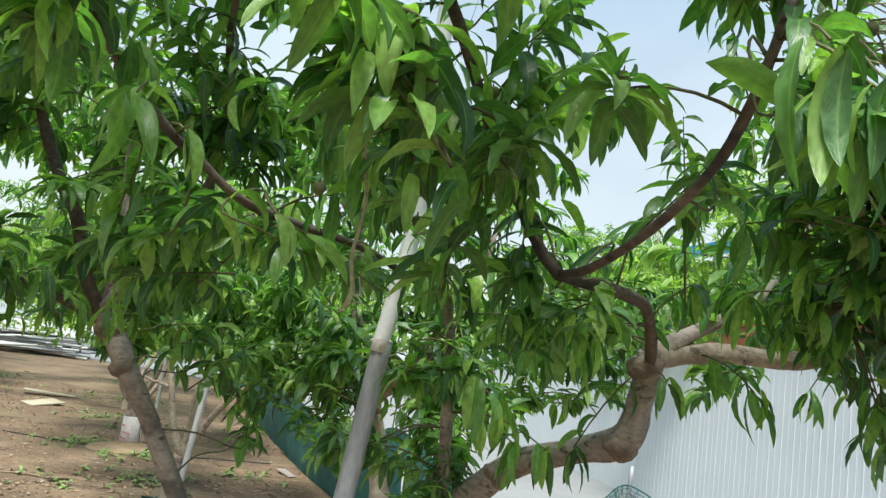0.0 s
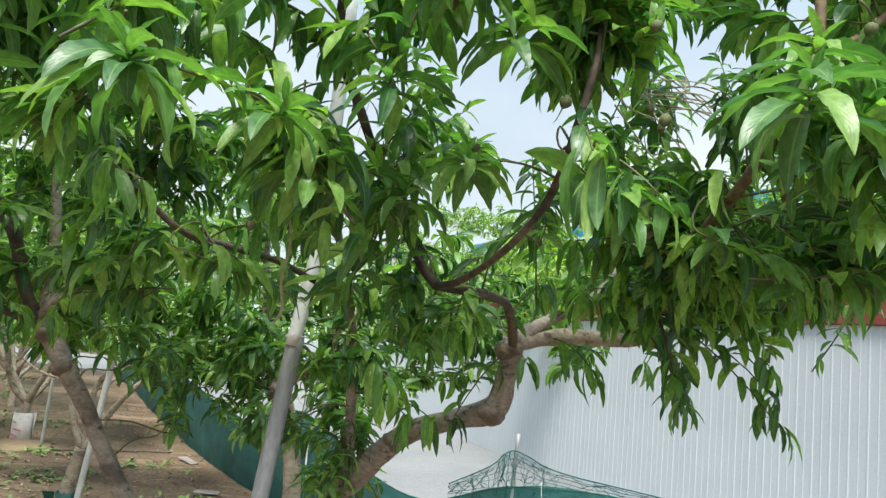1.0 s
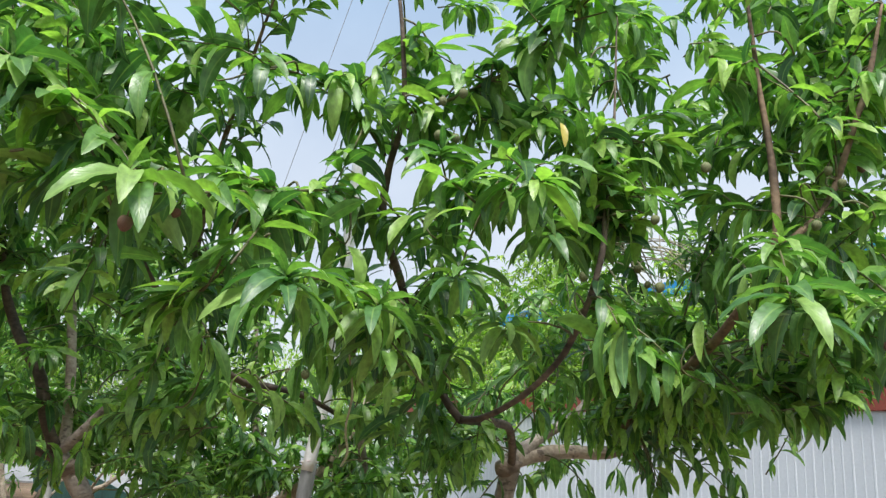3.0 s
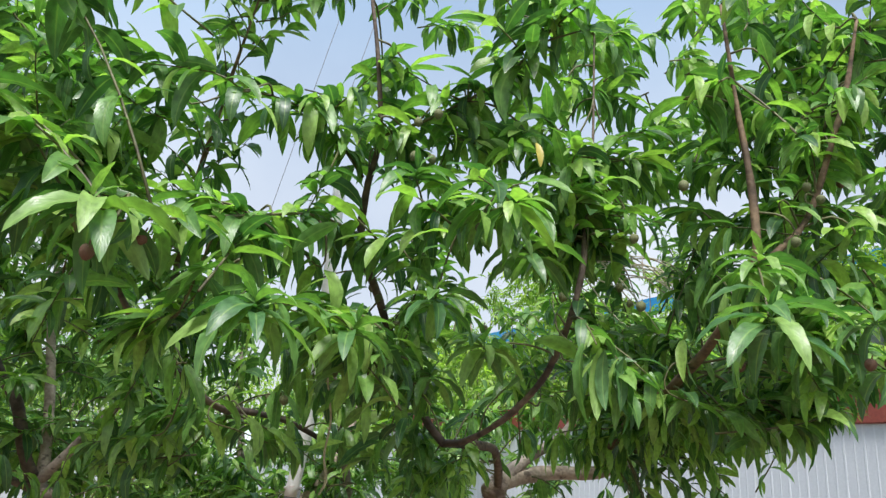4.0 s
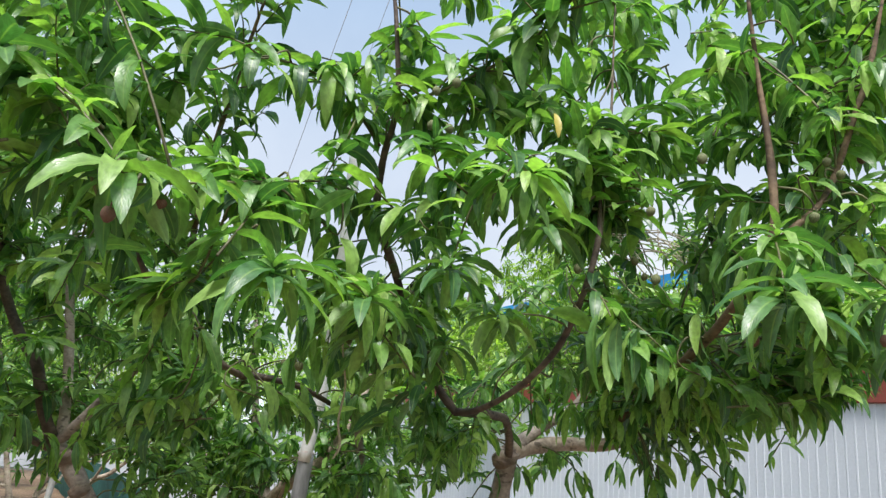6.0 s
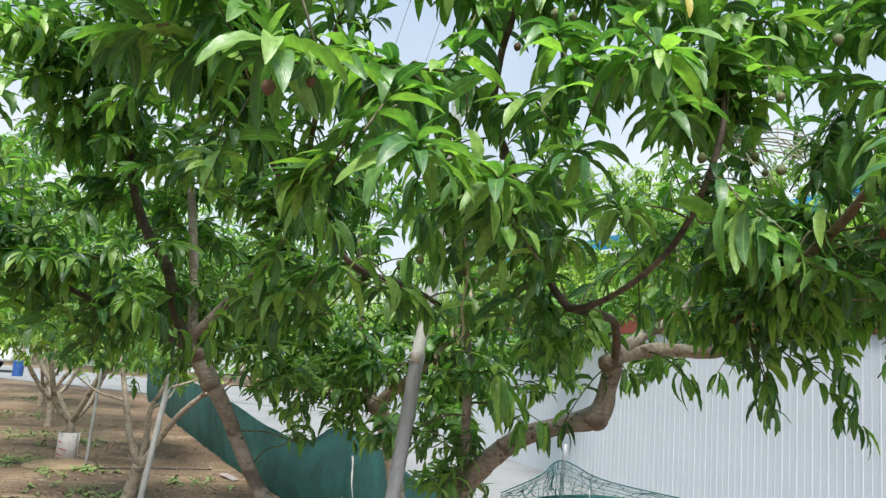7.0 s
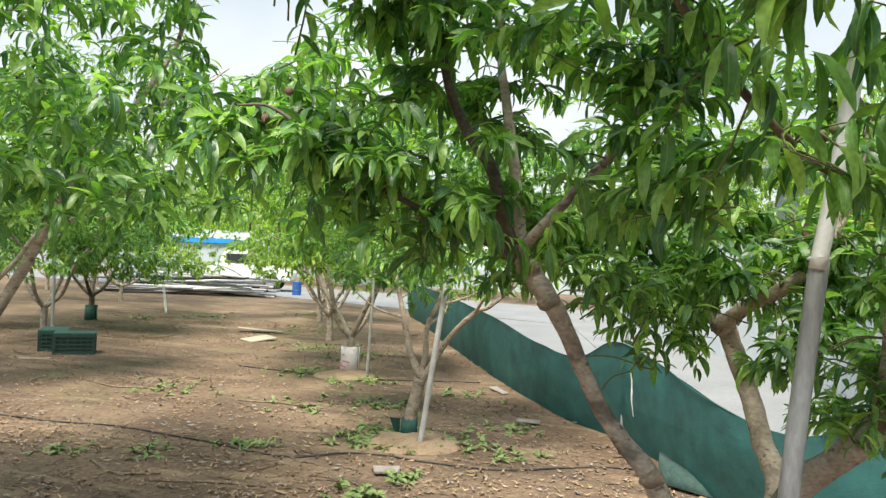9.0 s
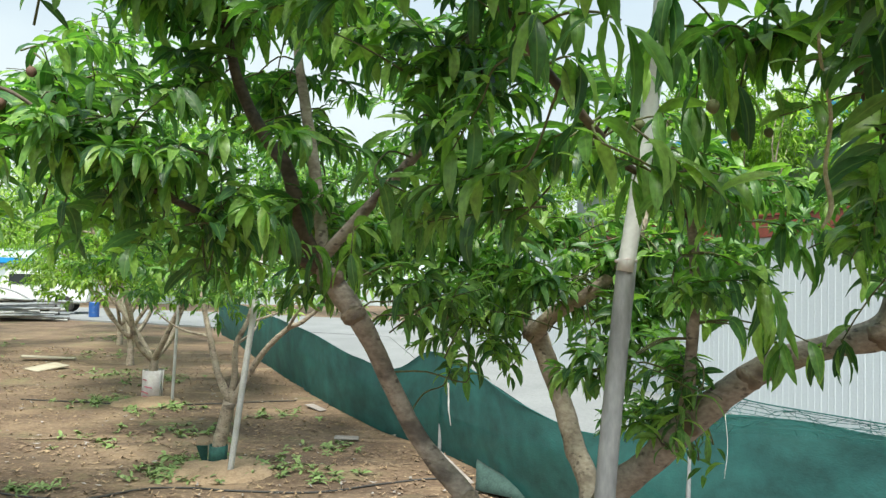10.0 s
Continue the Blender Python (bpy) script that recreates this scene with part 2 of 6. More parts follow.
RUBBER = mottled("black_tube", (0.012, 0.012, 0.012), (0.05, 0.045, 0.04), 30, 0.6, 0.1, 90)
ROPE = mottled("rope_fibre", (0.24, 0.21, 0.12), (0.42, 0.38, 0.24), 60, 0.9, 0.5, 200)
WOOD = mottled("weathered_wood", (0.36, 0.28, 0.20), (0.62, 0.54, 0.42), 12, 0.85, 0.3, 60, (1, 8, 1))
FILM = mottled("dull_film", (0.33, 0.38, 0.40), (0.46, 0.51, 0.52), 0.8, 0.5, 0.05, 20)
WHITE = mottled("white_paint", (0.66, 0.66, 0.64), (0.80, 0.80, 0.78), 4, 0.4, 0.03, 40)
CLOTH = mottled("white_wrap", (0.58, 0.50, 0.50), (0.78, 0.74, 0.74), 14, 0.9, 0.3, 60)
PINK = mottled("pink_print", (0.55, 0.16, 0.22), (0.66, 0.28, 0.32), 14, 0.9, 0.2, 60)
GLASS = material("car_glass", 0.08)[0]
GLASS.node_tree.nodes["Principled BSDF"].inputs["Base Color"].default_value = (0.03, 0.035, 0.04, 1)


def netting(name, thread, cover, cell):
    """Woven shade net: threads that let a part of the light through their gaps."""
    m, n, l, b = material(name, 0.75)
    uv = n.new("ShaderNodeUVMap")
    no = n.new("ShaderNodeTexNoise")
    no.inputs["Scale"].default_value, no.inputs["Detail"].default_value, no.inputs["Roughness"].default_value = 2.2, 9, 0.68
    wv = n.new("ShaderNodeTexNoise")
    wv.inputs["Scale"].default_value = cell
    l.new(uv.outputs["UV"], no.inputs["Vector"])
    l.new(uv.outputs["UV"], wv.inputs["Vector"])
    r = n.new("ShaderNodeValToRGB")
    r.color_ramp.elements[0].position, r.color_ramp.elements[0].color = 0.32, (*[c * 0.62 for c in thread], 1)
    r.color_ramp.elements[1].position, r.color_ramp.elements[1].color = 0.68, (*[min(1, c * 1.45 + 0.006) for c in thread], 1)
    l.new(no.outputs["Fac"], r.inputs["Fac"])
    l.new(r.outputs["Color"], b.inputs["Base Color"])
    weave = n.new("ShaderNodeTexNoise")
    weave.inputs["Scale"].default_value, weave.inputs["Detail"].default_value = 55.0, 3
    l.new(uv.outputs["UV"], weave.inputs["Vector"])
    bp = n.new("ShaderNodeBump")
    bp.inputs["Strength"].default_value, bp.inputs["Distance"].default_value = 0.5, 0.006
    l.new(weave.outputs["Fac"], bp.inputs["Height"])
    l.new(bp.outputs["Normal"], b.inputs["Normal"])
    tl = n.new("ShaderNodeBsdfTranslucent")
    l.new(r.outputs["Color"], tl.inputs["Color"])
    m1 = n.new("ShaderNodeMixShader")
    m1.inputs["Fac"].default_value = 0.35
    l.new(b.outputs[0], m1.inputs[1])
    l.new(tl.outputs[0], m1.inputs[2])
    tp = n.new("ShaderNodeBsdfTransparent")
    gt = n.new("ShaderNodeMapRange")
    gt.inputs["From Min"].default_value, gt.inputs["From Max"].default_value = 0.40, 0.60
    gt.inputs["To Min"].default_value, gt.inputs["To Max"].default_value = cover - 0.02, min(1.0, cover + 0.02)
    l.new(wv.outputs["Fac"], gt.inputs["Value"])
    m2 = n.new("ShaderNodeMixShader")
    l.new(gt.outputs["Result"], m2.inputs["Fac"])
    l.new(tp.outputs[0], m2.inputs[1])
    l.new(m1.outputs[0], m2.inputs[2])
    l.new(m2.outputs[0], n["Material Output"].inputs["Surface"])
    return m


NET = netting("shade_net", (0.016, 0.106, 0.097), 0.975, 900)
NET_LOOSE = netting("loose_net", (0.03, 0.17, 0.15), 0.16, 260)


# ---------------------------------------------------------------- mesh helpers
def part(name, bm, mat, parent, label=""):
    """One bmesh as one mesh object under a thing or a part."""
    me = bpy.data.meshes.new(name)
    bm.to_mesh(me)
    bm.free()
    return hang(name, me, mat, parent, label)


def hang(name, me, mat, parent, label=""):
    if mat is not None:
        me.materials.append(mat)
    ob = new(name, me)
    if parent is not None:
        ob.parent = parent
    if label:
        ob["label"] = label
    return ob


def thing(name, label, category, group="", kind="", place=None):
    ob = new(name)
    ob.empty_display_size = 0.1
    if place is not None:
        ob.matrix_world = place
    return tagged(ob, label, category, group, kind)


def box(bm, size, m=Matrix(), bevel=0.0):
    g = bmesh.ops.create_cube(bm, size=1, matrix=m @ Matrix.Diagonal((*size, 1)))
    if bevel:
        es = list({e for v in g["verts"] for e in v.link_edges})
        bmesh.ops.bevel(bm, geom=es, offset=bevel, segments=2, affect="EDGES")


def smooth_line(pts, steps=6):
    """Catmull-Rom line through the points (any length of tuple)."""
    p = [np.array(q, float) for q in pts]
    p = [2 * p[0] - p[1]] + p + [2 * p[-1] - p[-2]]
    out = []
    for i in range(1, len(p) - 2):
        for k in range(steps):
            t = k / steps
            out.append(0.5 * (2 * p[i] + (p[i + 1] - p[i - 1]) * t + (2 * p[i - 1] - 5 * p[i] + 4 * p[i + 1] - p[i + 2]) * t * t
                              + (3 * p[i] - p[i - 1] - 3 * p[i + 1] + p[i + 2]) * t ** 3))
    out.append(p[-2])
    return np.array(out)


def tube_arrays(line, sides=10, knots=0.0, rng=None, close=True):
    """Vertices and faces of a tube along rows of x, y, z, radius."""
    pts, rad = line[:, :3], line[:, 3].copy()
    n = len(pts)
    tan = np.gradient(pts, axis=0)
    tan /= np.linalg.norm(tan, axis=1)[:, None] + 1e-9
    ref = np.array([0.0, 0.0, 1.0]) if abs(tan[0][2]) < 0.9 else np.array([1.0, 0.0, 0.0])
    u = np.cross(tan[0], ref)
    u /= np.linalg.norm(u)
    verts = []
    for i in range(n):
        u = u - tan[i] * (u @ tan[i])
        u /= np.linalg.norm(u) + 1e-9
        w = np.cross(tan[i], u)
        for k in range(sides):
            a = 2 * math.pi * k / sides
            r = rad[i]
            if knots:
                q = Vector(pts[i] * 9 + (u * math.cos(a) + w * math.sin(a)) * 1.3)
                r *= 1 + knots * noise.noise(q) + 0.6 * knots * noise.noise(q * 3.1)
            verts.append(pts[i] + r * (u * math.cos(a) + w * math.sin(a)))
    faces = [(i * sides + k, i * sides + (k + 1) % sides, (i + 1) * sides + (k + 1) % sides, (i + 1) * sides + k)
             for i in range(n - 1) for k in range(sides)]
    if close:
        faces += [tuple(reversed(range(sides))), tuple(range((n - 1) * sides, n * sides))]
    return verts, faces


def mesh_of(name, verts, faces, shade=True):
    me = bpy.data.meshes.new(name)
    me.from_pydata([tuple(map(float, v)) for v in verts], [], faces)
    if shade:
        me.polygons.foreach_set("use_smooth", [True] * len(me.polygons))
    me.update()
    return me


def tube(name, rows, mat, parent, sides=10, knots=0.0, steps=6, label=""):
    v, f = tube_arrays(smooth_line(rows, steps), sides, knots)
    return hang(name, mesh_of(name, v, f), mat, parent, label)


def tubes(name, lines, mat, parent, sides=5):
    """Many thin tubes as one mesh."""
    V, F = [], []
    for ln in lines:
        v, f = tube_arrays(ln, sides, 0.0)
        F += [tuple(i + len(V) for i in q) for q in f]
        V += v
    ob = hang(name, mesh_of(name, V, F), mat, parent)
    return tagged(ob, kind="stuff")


# ---------------------------------------------------------------- leaves
def leaf_blades(base, azim, rise, droop, length, width, roll, stations=6, fold=0.28, rng=None):
    """Lance-shaped blades bent along their length: vertices, uv and faces for N leaves at once."""
    N, S = len(base), stations
    t = np.linspace(0, 1, S)
    prof = np.sin(np.pi * np.clip(t, 0, 1) ** 0.92) ** 0.72 * (1 - 0.12 * t)
    prof[0], prof[-1] = 0.10, 0.02
    el = rise[:, None] - droop[:, None] * (t[None, :] ** 0.7)
    h = np.stack([np.cos(azim), np.sin(azim), np.zeros(N)], 1)
    side0 = np.stack([-np.sin(azim), np.cos(azim), np.zeros(N)], 1)
    seg = (length / (S - 1))[:, None]
    dx, dz = np.cos(el) * seg, np.sin(el) * seg
    px = np.concatenate([np.zeros((N, 1)), np.cumsum((dx[:, 1:] + dx[:, :-1]) / 2, 1)], 1)
    pz = np.concatenate([np.zeros((N, 1)), np.cumsum((dz[:, 1:] + dz[:, :-1]) / 2, 1)], 1)
    mid = base[:, None, :] + px[..., None] * h[:, None, :] + pz[..., None] * np.array([0, 0, 1.0])
    tang = np.cos(el)[..., None] * h[:, None, :] + np.sin(el)[..., None] * np.array([0, 0, 1.0])
    nrm = np.cross(tang, np.broadcast_to(side0[:, None, :], tang.shape))
    rl = roll[:, None] + (rng.uniform(-0.5, 0.5, (N, 1)) if rng is not None else 0) * t[None, :]
    sd = np.cos(rl)[..., None] * side0[:, None, :] + np.sin(rl)[..., None] * nrm
    nn = np.cross(tang, sd)
    half = (width / 2)[:, None] * prof[None, :]
    wave = (np.sin(t * 23.0)[None, :] * 0.32 if S > 5 else 0.0)
    lift = -fold * half
    left = mid - sd * half[..., None] + nn * (lift * (1 + wave))[..., None] * -1
    right = mid + sd * half[..., None] + nn * (lift * (1 - wave))[..., None] * -1
    V = np.stack([left, mid, right], 2).reshape(N * S * 3, 3)
    one = []
    for i in range(S - 1):
        a, b = i * 3, i * 3 + 3
        one += [(a, a + 1, b + 1, b), (a + 1, a + 2, b + 2, b + 1)]
    one = np.array(one)
    Fc = (one[None] + (np.arange(N) * S * 3)[:, None, None]).reshape(-1, 4)
    uv1 = np.stack([np.tile([0.0, 0.5, 1.0], S), np.repeat(t, 3)], 1)
    return V, Fc, uv1[one.ravel()]


def leaf_mesh(name, V, F, uv_one, N):
    me = bpy.data.meshes.new(name)
    me.vertices.add(len(V))
    me.vertices.foreach_set("co", V.astype(np.float32).ravel())
    me.loops.add(F.size)
    me.loops.foreach_set("vertex_index", F.astype(np.int32).ravel())
    me.polygons.add(len(F))
    me.polygons.foreach_set("loop_start", np.arange(0, F.size, 4, dtype=np.int32))
    me.polygons.foreach_set("loop_total", np.full(len(F), 4, dtype=np.int32))
    me.polygons.foreach_set("use_smooth", np.ones(len(F), dtype=bool))
    me.uv_layers.new(name="UVMap").data.foreach_set("uv", np.tile(uv_one, (N, 1)).astype(np.float32).ravel())
    me.update(calc_edges=True)
    me.validate()
    return me


LEAF_FRESH = leaf_material("leaf_blade_fresh", (0.046, 0.122, 0.042), (0.102, 0.210, 0.055), (0.200, 0.318, 0.082), "object", 0.33, 0.28)
FRESH = []
YELLOW = mottled("yellow_leaf", (0.26, 0.22, 0.03), (0.36, 0.31, 0.05), 20, 0.45, 0.1, 60)
SINGLE = []         # leaf meshes shared by the leaves that are objects of their own
srng = np.random.default_rng(5)
for i in range(10):
    dr = 0.8 + 0.13 * i
    V, F, U = leaf_blades(np.zeros((1, 3)), np.zeros(1), np.array([0.0]), np.array([dr]), np.array([1.0]), np.array([0.28]), np.zeros(1), 13, 0.30, srng)
    me = leaf_mesh("leaf", V, F, U, 1)
    me.materials.append(LEAF_ONE)
    SINGLE.append((dr, me))
    me = me.copy()
    me.materials[0] = LEAF_FRESH
    FRESH.append((dr, me))


def shoot(rng, tip, out, length, nleaf, size):
    """A leafy shoot that ends at tip and comes from -out: its twig line and leaf rows (base, azimuth, rise, droop, length, width, roll)."""
    out = np.array(out, float)
    out /= np.linalg.norm(out) + 1e-9
    start = np.array(tip) - out * length - np.array([0, 0, 0.10 * length])
    ks = np.linspace(0, 1, 5)
    bend = rng.normal(0, 0.05, 3) * length
    ln = np.array([start * (1 - k) + np.array(tip) * k + np.array([0, 0, 0.22 * length * k * (1 - k)]) + bend * math.sin(math.pi * k) for k in ks])
    twig = np.column_stack([ln, np.linspace(0.0026, 0.0010, 5)])
    rows = []
    az = rng.uniform(0, 6.28)
    for j in range(nleaf):
        k = 0.10 + 0.90 * ((j + rng.uniform(0, 0.6)) / nleaf) ** 0.75
        f = min(k, 1) * 4
        i = min(int(f), 3)
        p = ln[i] * (1 - (f - i)) + ln[i + 1] * (f - i)
        az += 2.399 + rng.normal(0, 0.25)
        d = np.array([math.cos(az), math.sin(az), 0.0]) * (1.0 - 0.35 * k) + out * (0.35 + 0.5 * k)
        a = math.atan2(d[1], d[0])
        young = k > 0.9
        rise = rng.normal(0.10 if not young else 0.65, 0.45)
        droop = rng.uniform(0.55, 1.85) if not young else rng.uniform(0.7, 1.5)
        L = size * rng.uniform(0.55, 1.12) * (0.8 + 0.35 * math.sin(math.pi * min(1, k))) * (0.7 if young else 1)
        rows.append((*p, a, rise, droop, L, L * rng.uniform(0.225, 0.30), rng.normal(0, 0.5)))
    return twig, rows


def rosette(rng, hub, lean, size, below=6, above=6):
    """Leaf rows of a shoot tip seen from its end: a drooping ring, a rising ring and small young leaves in the middle."""
    rows = []
    az = rng.uniform(0, 6.28)
    lean = np.array(lean, float)
    for ring, num, rise, droop, k in ((0, below, 0.10, 1.45, 0.93), (1, above, 0.60, 1.50, 0.88), (2, 3, 1.25, 0.9, 0.42)):
        for j in range(num):
            az += 2.399 + rng.normal(0, 0.12)
            p = np.array(hub) + lean * (0.018 * ring - 0.02 + 0.004 * j)
            L = size * k * rng.uniform(0.85, 1.12)
            d = np.array([math.cos(az), math.sin(az)]) + lean[:2] * 0.35
            rows.append((*p, math.atan2(d[1], d[0]), rise + rng.normal(0, 0.14), droop + rng.normal(0, 0.15), L, L * rng.uniform(0.22, 0.27), rng.normal(0, 0.22)))
    return rows


def hanging_tuft(rng, hub, size, num):
    """Leaf rows of a tuft that hangs straight down."""
    return [(*(np.array(hub) + rng.normal(0, 0.008, 3)), rng.uniform(0, 6.28), rng.uniform(-1.1, -0.5), rng.uniform(0.8, 1.1), size * rng.uniform(0.8, 1.15), size * rng.uniform(0.2, 0.26), rng.normal(0, 0.3)) for _ in range(num)]


def blades_object(name, rows, mat, parent, stations, rng):
    r = np.array(rows)
    V, F, U = leaf_blades(r[:, :3], r[:, 3], r[:, 4], r[:, 5], r[:, 6], r[:, 7], r[:, 8], stations, 0.28, rng)
    ob = hang(name, leaf_mesh(name, V, F, U, len(r)), mat, parent)
    return tagged(ob, kind="stuff")


def single_leaf(row, parent, kinds=SINGLE):
    x, y, z, az, rise, droop, L, W, roll = row
    dr, me = min(kinds, key=lambda s: abs(s[0] - droop))
    ob = new("leaf", me)
    ob.parent = parent
    ob.matrix_local = Matrix.Translation((x, y, z)) @ Matrix.Rotation(az, 4, "Z") @ Matrix.Rotation(-rise, 4, "Y") @ Matrix.Rotation(roll, 4, "X") @ Matrix.Diagonal((L, W / 0.28, L, 1))
    return ob


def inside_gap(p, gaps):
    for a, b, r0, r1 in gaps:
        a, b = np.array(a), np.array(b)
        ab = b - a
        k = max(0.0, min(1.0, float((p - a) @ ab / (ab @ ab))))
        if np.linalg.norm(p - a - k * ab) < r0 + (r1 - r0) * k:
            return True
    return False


def grow_crown(rng, masses, gaps, wood, size, per_shoot=(14, 21), reach=0.32):
    """Shoots that fill the masses (centre, radii, number), keep out of the gaps and hang on the nearest wood."""
    wood = np.array(wood)
    twigs, leaves = [], []
    for c, r, num, *sz in masses:
        c, r = np.array(c), np.array(r)
        s = sz[0] if sz else size
        made = tries = 0
        while made < num and tries < num * 6:
            tries += 1
            q = rng.normal(0, 1, 3)
            q *= rng.uniform(0, 1) ** 0.36 / np.linalg.norm(q)
            p = c + q * r
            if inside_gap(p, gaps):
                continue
            near = wood[np.argmin(np.linalg.norm(wood - p, axis=1))]
            away = p - near
            dist = np.linalg.norm(away)
            out = away / (dist + 1e-6) * 0.95 + q * 0.25 + rng.normal(0, 0.33, 3) * np.array([1, 1, 0.6]) + np.array([0, 0, 0.1])
            L = rng.uniform(0.16, 0.34)
            tw, rows = shoot(rng, p, out, L, int(rng.integers(*per_shoot)), s)
            if 0.06 < dist < reach:
                st = tw[1, :3]          # the shoot springs from the wood in one sweep
                half = (near + st) / 2 + np.array([0, 0, 0.10 * dist]) + (st - tw[2, :3]) * 0.25
                tw = smooth_line([(*near, 0.0027), (*half, 0.0024), (*st, 0.0021), (*tw[2, :3], 0.0017), (*tw[4, :3], 0.0010)], 3)
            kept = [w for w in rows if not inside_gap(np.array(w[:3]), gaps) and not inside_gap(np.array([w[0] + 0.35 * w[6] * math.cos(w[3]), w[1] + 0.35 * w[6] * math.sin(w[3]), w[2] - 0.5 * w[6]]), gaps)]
            made += 1
            if len(kept) < 0.7 * len(rows):
                continue
            twigs.append(tw)
            leaves += kept
    return twigs, leaves


# ---------------------------------------------------------------- ground, road
def swell(x, y):
    return 0.03 * noise.noise(Vector((x * 0.35, y * 0.35, 0))) + 0.012 * noise.noise(Vector((x * 1.7, y * 1.7, 3)))


def ground_sheet():
    xs = np.concatenate([[-400, -150, -70], np.arange(-40, -16, 1.5), np.arange(-16, 6, 0.22), np.arange(6, 24, 2.0), [60, 150, 400]])
    ys = np.concatenate([[-400, -120, -40, -15], np.arange(-6, 2, 0.8), np.arange(2, 16, 0.22), np.arange(16, 40, 1.2), [60, 120, 400]])
    V = [(x, y, swell(x, y)) for y in ys for x in xs]
    n = len(xs)
    F = [(j * n + i, j * n + i + 1, (j + 1) * n + i + 1, (j + 1) * n + i) for j in range(len(ys) - 1) for i in range(n - 1)]
    return tagged(hang("ground", mesh_of("ground", V, F), SOIL, None), "bare brown orchard soil strewn with dry litter", "ground", kind="structure")


ground_sheet()


def ribbon(name, pts, width, mat, label, category, z=0.05):
    bm = bmesh.new()
    pts = [Vector((*p, 0)) for p in pts]
    rows = []
    for i, p in enumerate(pts):
        d = (pts[min(i + 1, len(pts) - 1)] - pts[max(i - 1, 0)]).normalized()
        s = Vector((-d.y, d.x, 0)) * width / 2
        rows.append([bm.verts.new(p + s + Vector((0, 0, h))) for h in (z, -0.1)] + [bm.verts.new(p - s + Vector((0, 0, h))) for h in (z, -0.1)])
    for a, b in zip(rows, rows[1:]):
        bm.faces.new((a[0], b[0], b[2], a[2]))
        bm.faces.new((a[1], b[1], b[0], a[0]))
        bm.faces.new((a[2], b[2], b[3], a[3]))
    return tagged(part(name, bm, mat, None), label, category, kind="structure")


ribbon("road", [(-60, 36), (-21, 31.5), (-13, 29.5), (-6.5, 27), (0, 24), (2.0, 16), (3.2, 11), (5.0, 6), (6.6, 0), (12, -22), (20, -60)], 7.0, CONCRETE, "pale dusty concrete track behind the orchard", "road")


ribbon("pavement", [(-6.2, 27.5), (-4.6, 22.6), (-2.4, 17.2), (-0.3, 12.4), (1.3, 9.6), (3.0, 7.9)], 3.4, CONCRETE, "pale concrete strip between the fence and the wall", "pavement", 0.035)


# ---------------------------------------------------------------- white panel wall with red flashing, blue roof behind
WALL_DIR = Vector((-0.342, 0.94, 0))
WALL_AT = Vector((3.9, 8.0, 0))
WALL_H = 2.36


def panel_wall():
    wall = thing("wall_panel", "white ribbed sheet-metal panel wall under a red flashing", "wall", kind="structure")
    turn = Matrix.Translation(WALL_AT) @ Matrix.Rotation(math.atan2(WALL_DIR.y, WALL_DIR.x), 4, "Z")
    pitch, ribs = 0.20, 5
    w = pitch * ribs
    bm = bmesh.new()
    prof = []
    for i in range(ribs):
        x = i * pitch
        prof += [(x, 0), (x + 0.076, 0), (x + 0.082, 0.003), (x + 0.096, 0.003), (x + 0.102, 0), (x + 0.178, 0), (x + 0.182, 0.002), (x + 0.190, 0.002), (x + 0.194, 0)]
    prof.append((w - 0.002, 0))
    lo = [bm.verts.new((x, d, 0)) for x, d in prof]
    hi = [bm.verts.new((x, d, WALL_H)) for x, d in prof]
    for i in range(len(prof) - 1):
        f = bm.faces.new((lo[i], lo[i + 1], hi[i + 1], hi[i]))
        f.material_index = 1 if prof[i][1] or prof[i + 1][1] else 0
    bk = [bm.verts.new(c) for c in ((0, -0.06, 0), (w - 0.002, -0.06, 0), (w - 0.002, -0.06, WALL_H), (0, -0.06, WALL_H))]
    bm.faces.new((bk[3], bk[2], bk[1], bk[0]))
    bm.faces.new((lo[0], hi[0], bk[3], bk[0]))
    bm.faces.new((lo[-1], bk[1], bk[2], hi[-1]))
    bm.faces.new((*hi, bk[2], bk[3]))
    me = bpy.data.meshes.new("panel")
    bm.to_mesh(me)
    bm.free()
    me.materials.append(PANEL)
    me.materials.append(PANEL_RIB)
    for i in range(-9, 17):
        ob = new("panel", me)
        ob.parent = wall
        ob.matrix_local = turn @ Matrix.Translation((i * w, 0, 0))
    bm = bmesh.new()
    box(bm, (17 * w, 0.09, 0.26), turn @ Matrix.Translation((-0.5 * w, 0.0, WALL_H + 0.13)), 0.01)
    box(bm, (17 * w, 0.12, 0.03), turn @ Matrix.Translation((-0.5 * w, 0.0, WALL_H + 0.278)), 0.006)
    part("flashing", bm, REDCAP, wall, "dull red sheet-metal flashing")
    return wall


panel_wall()


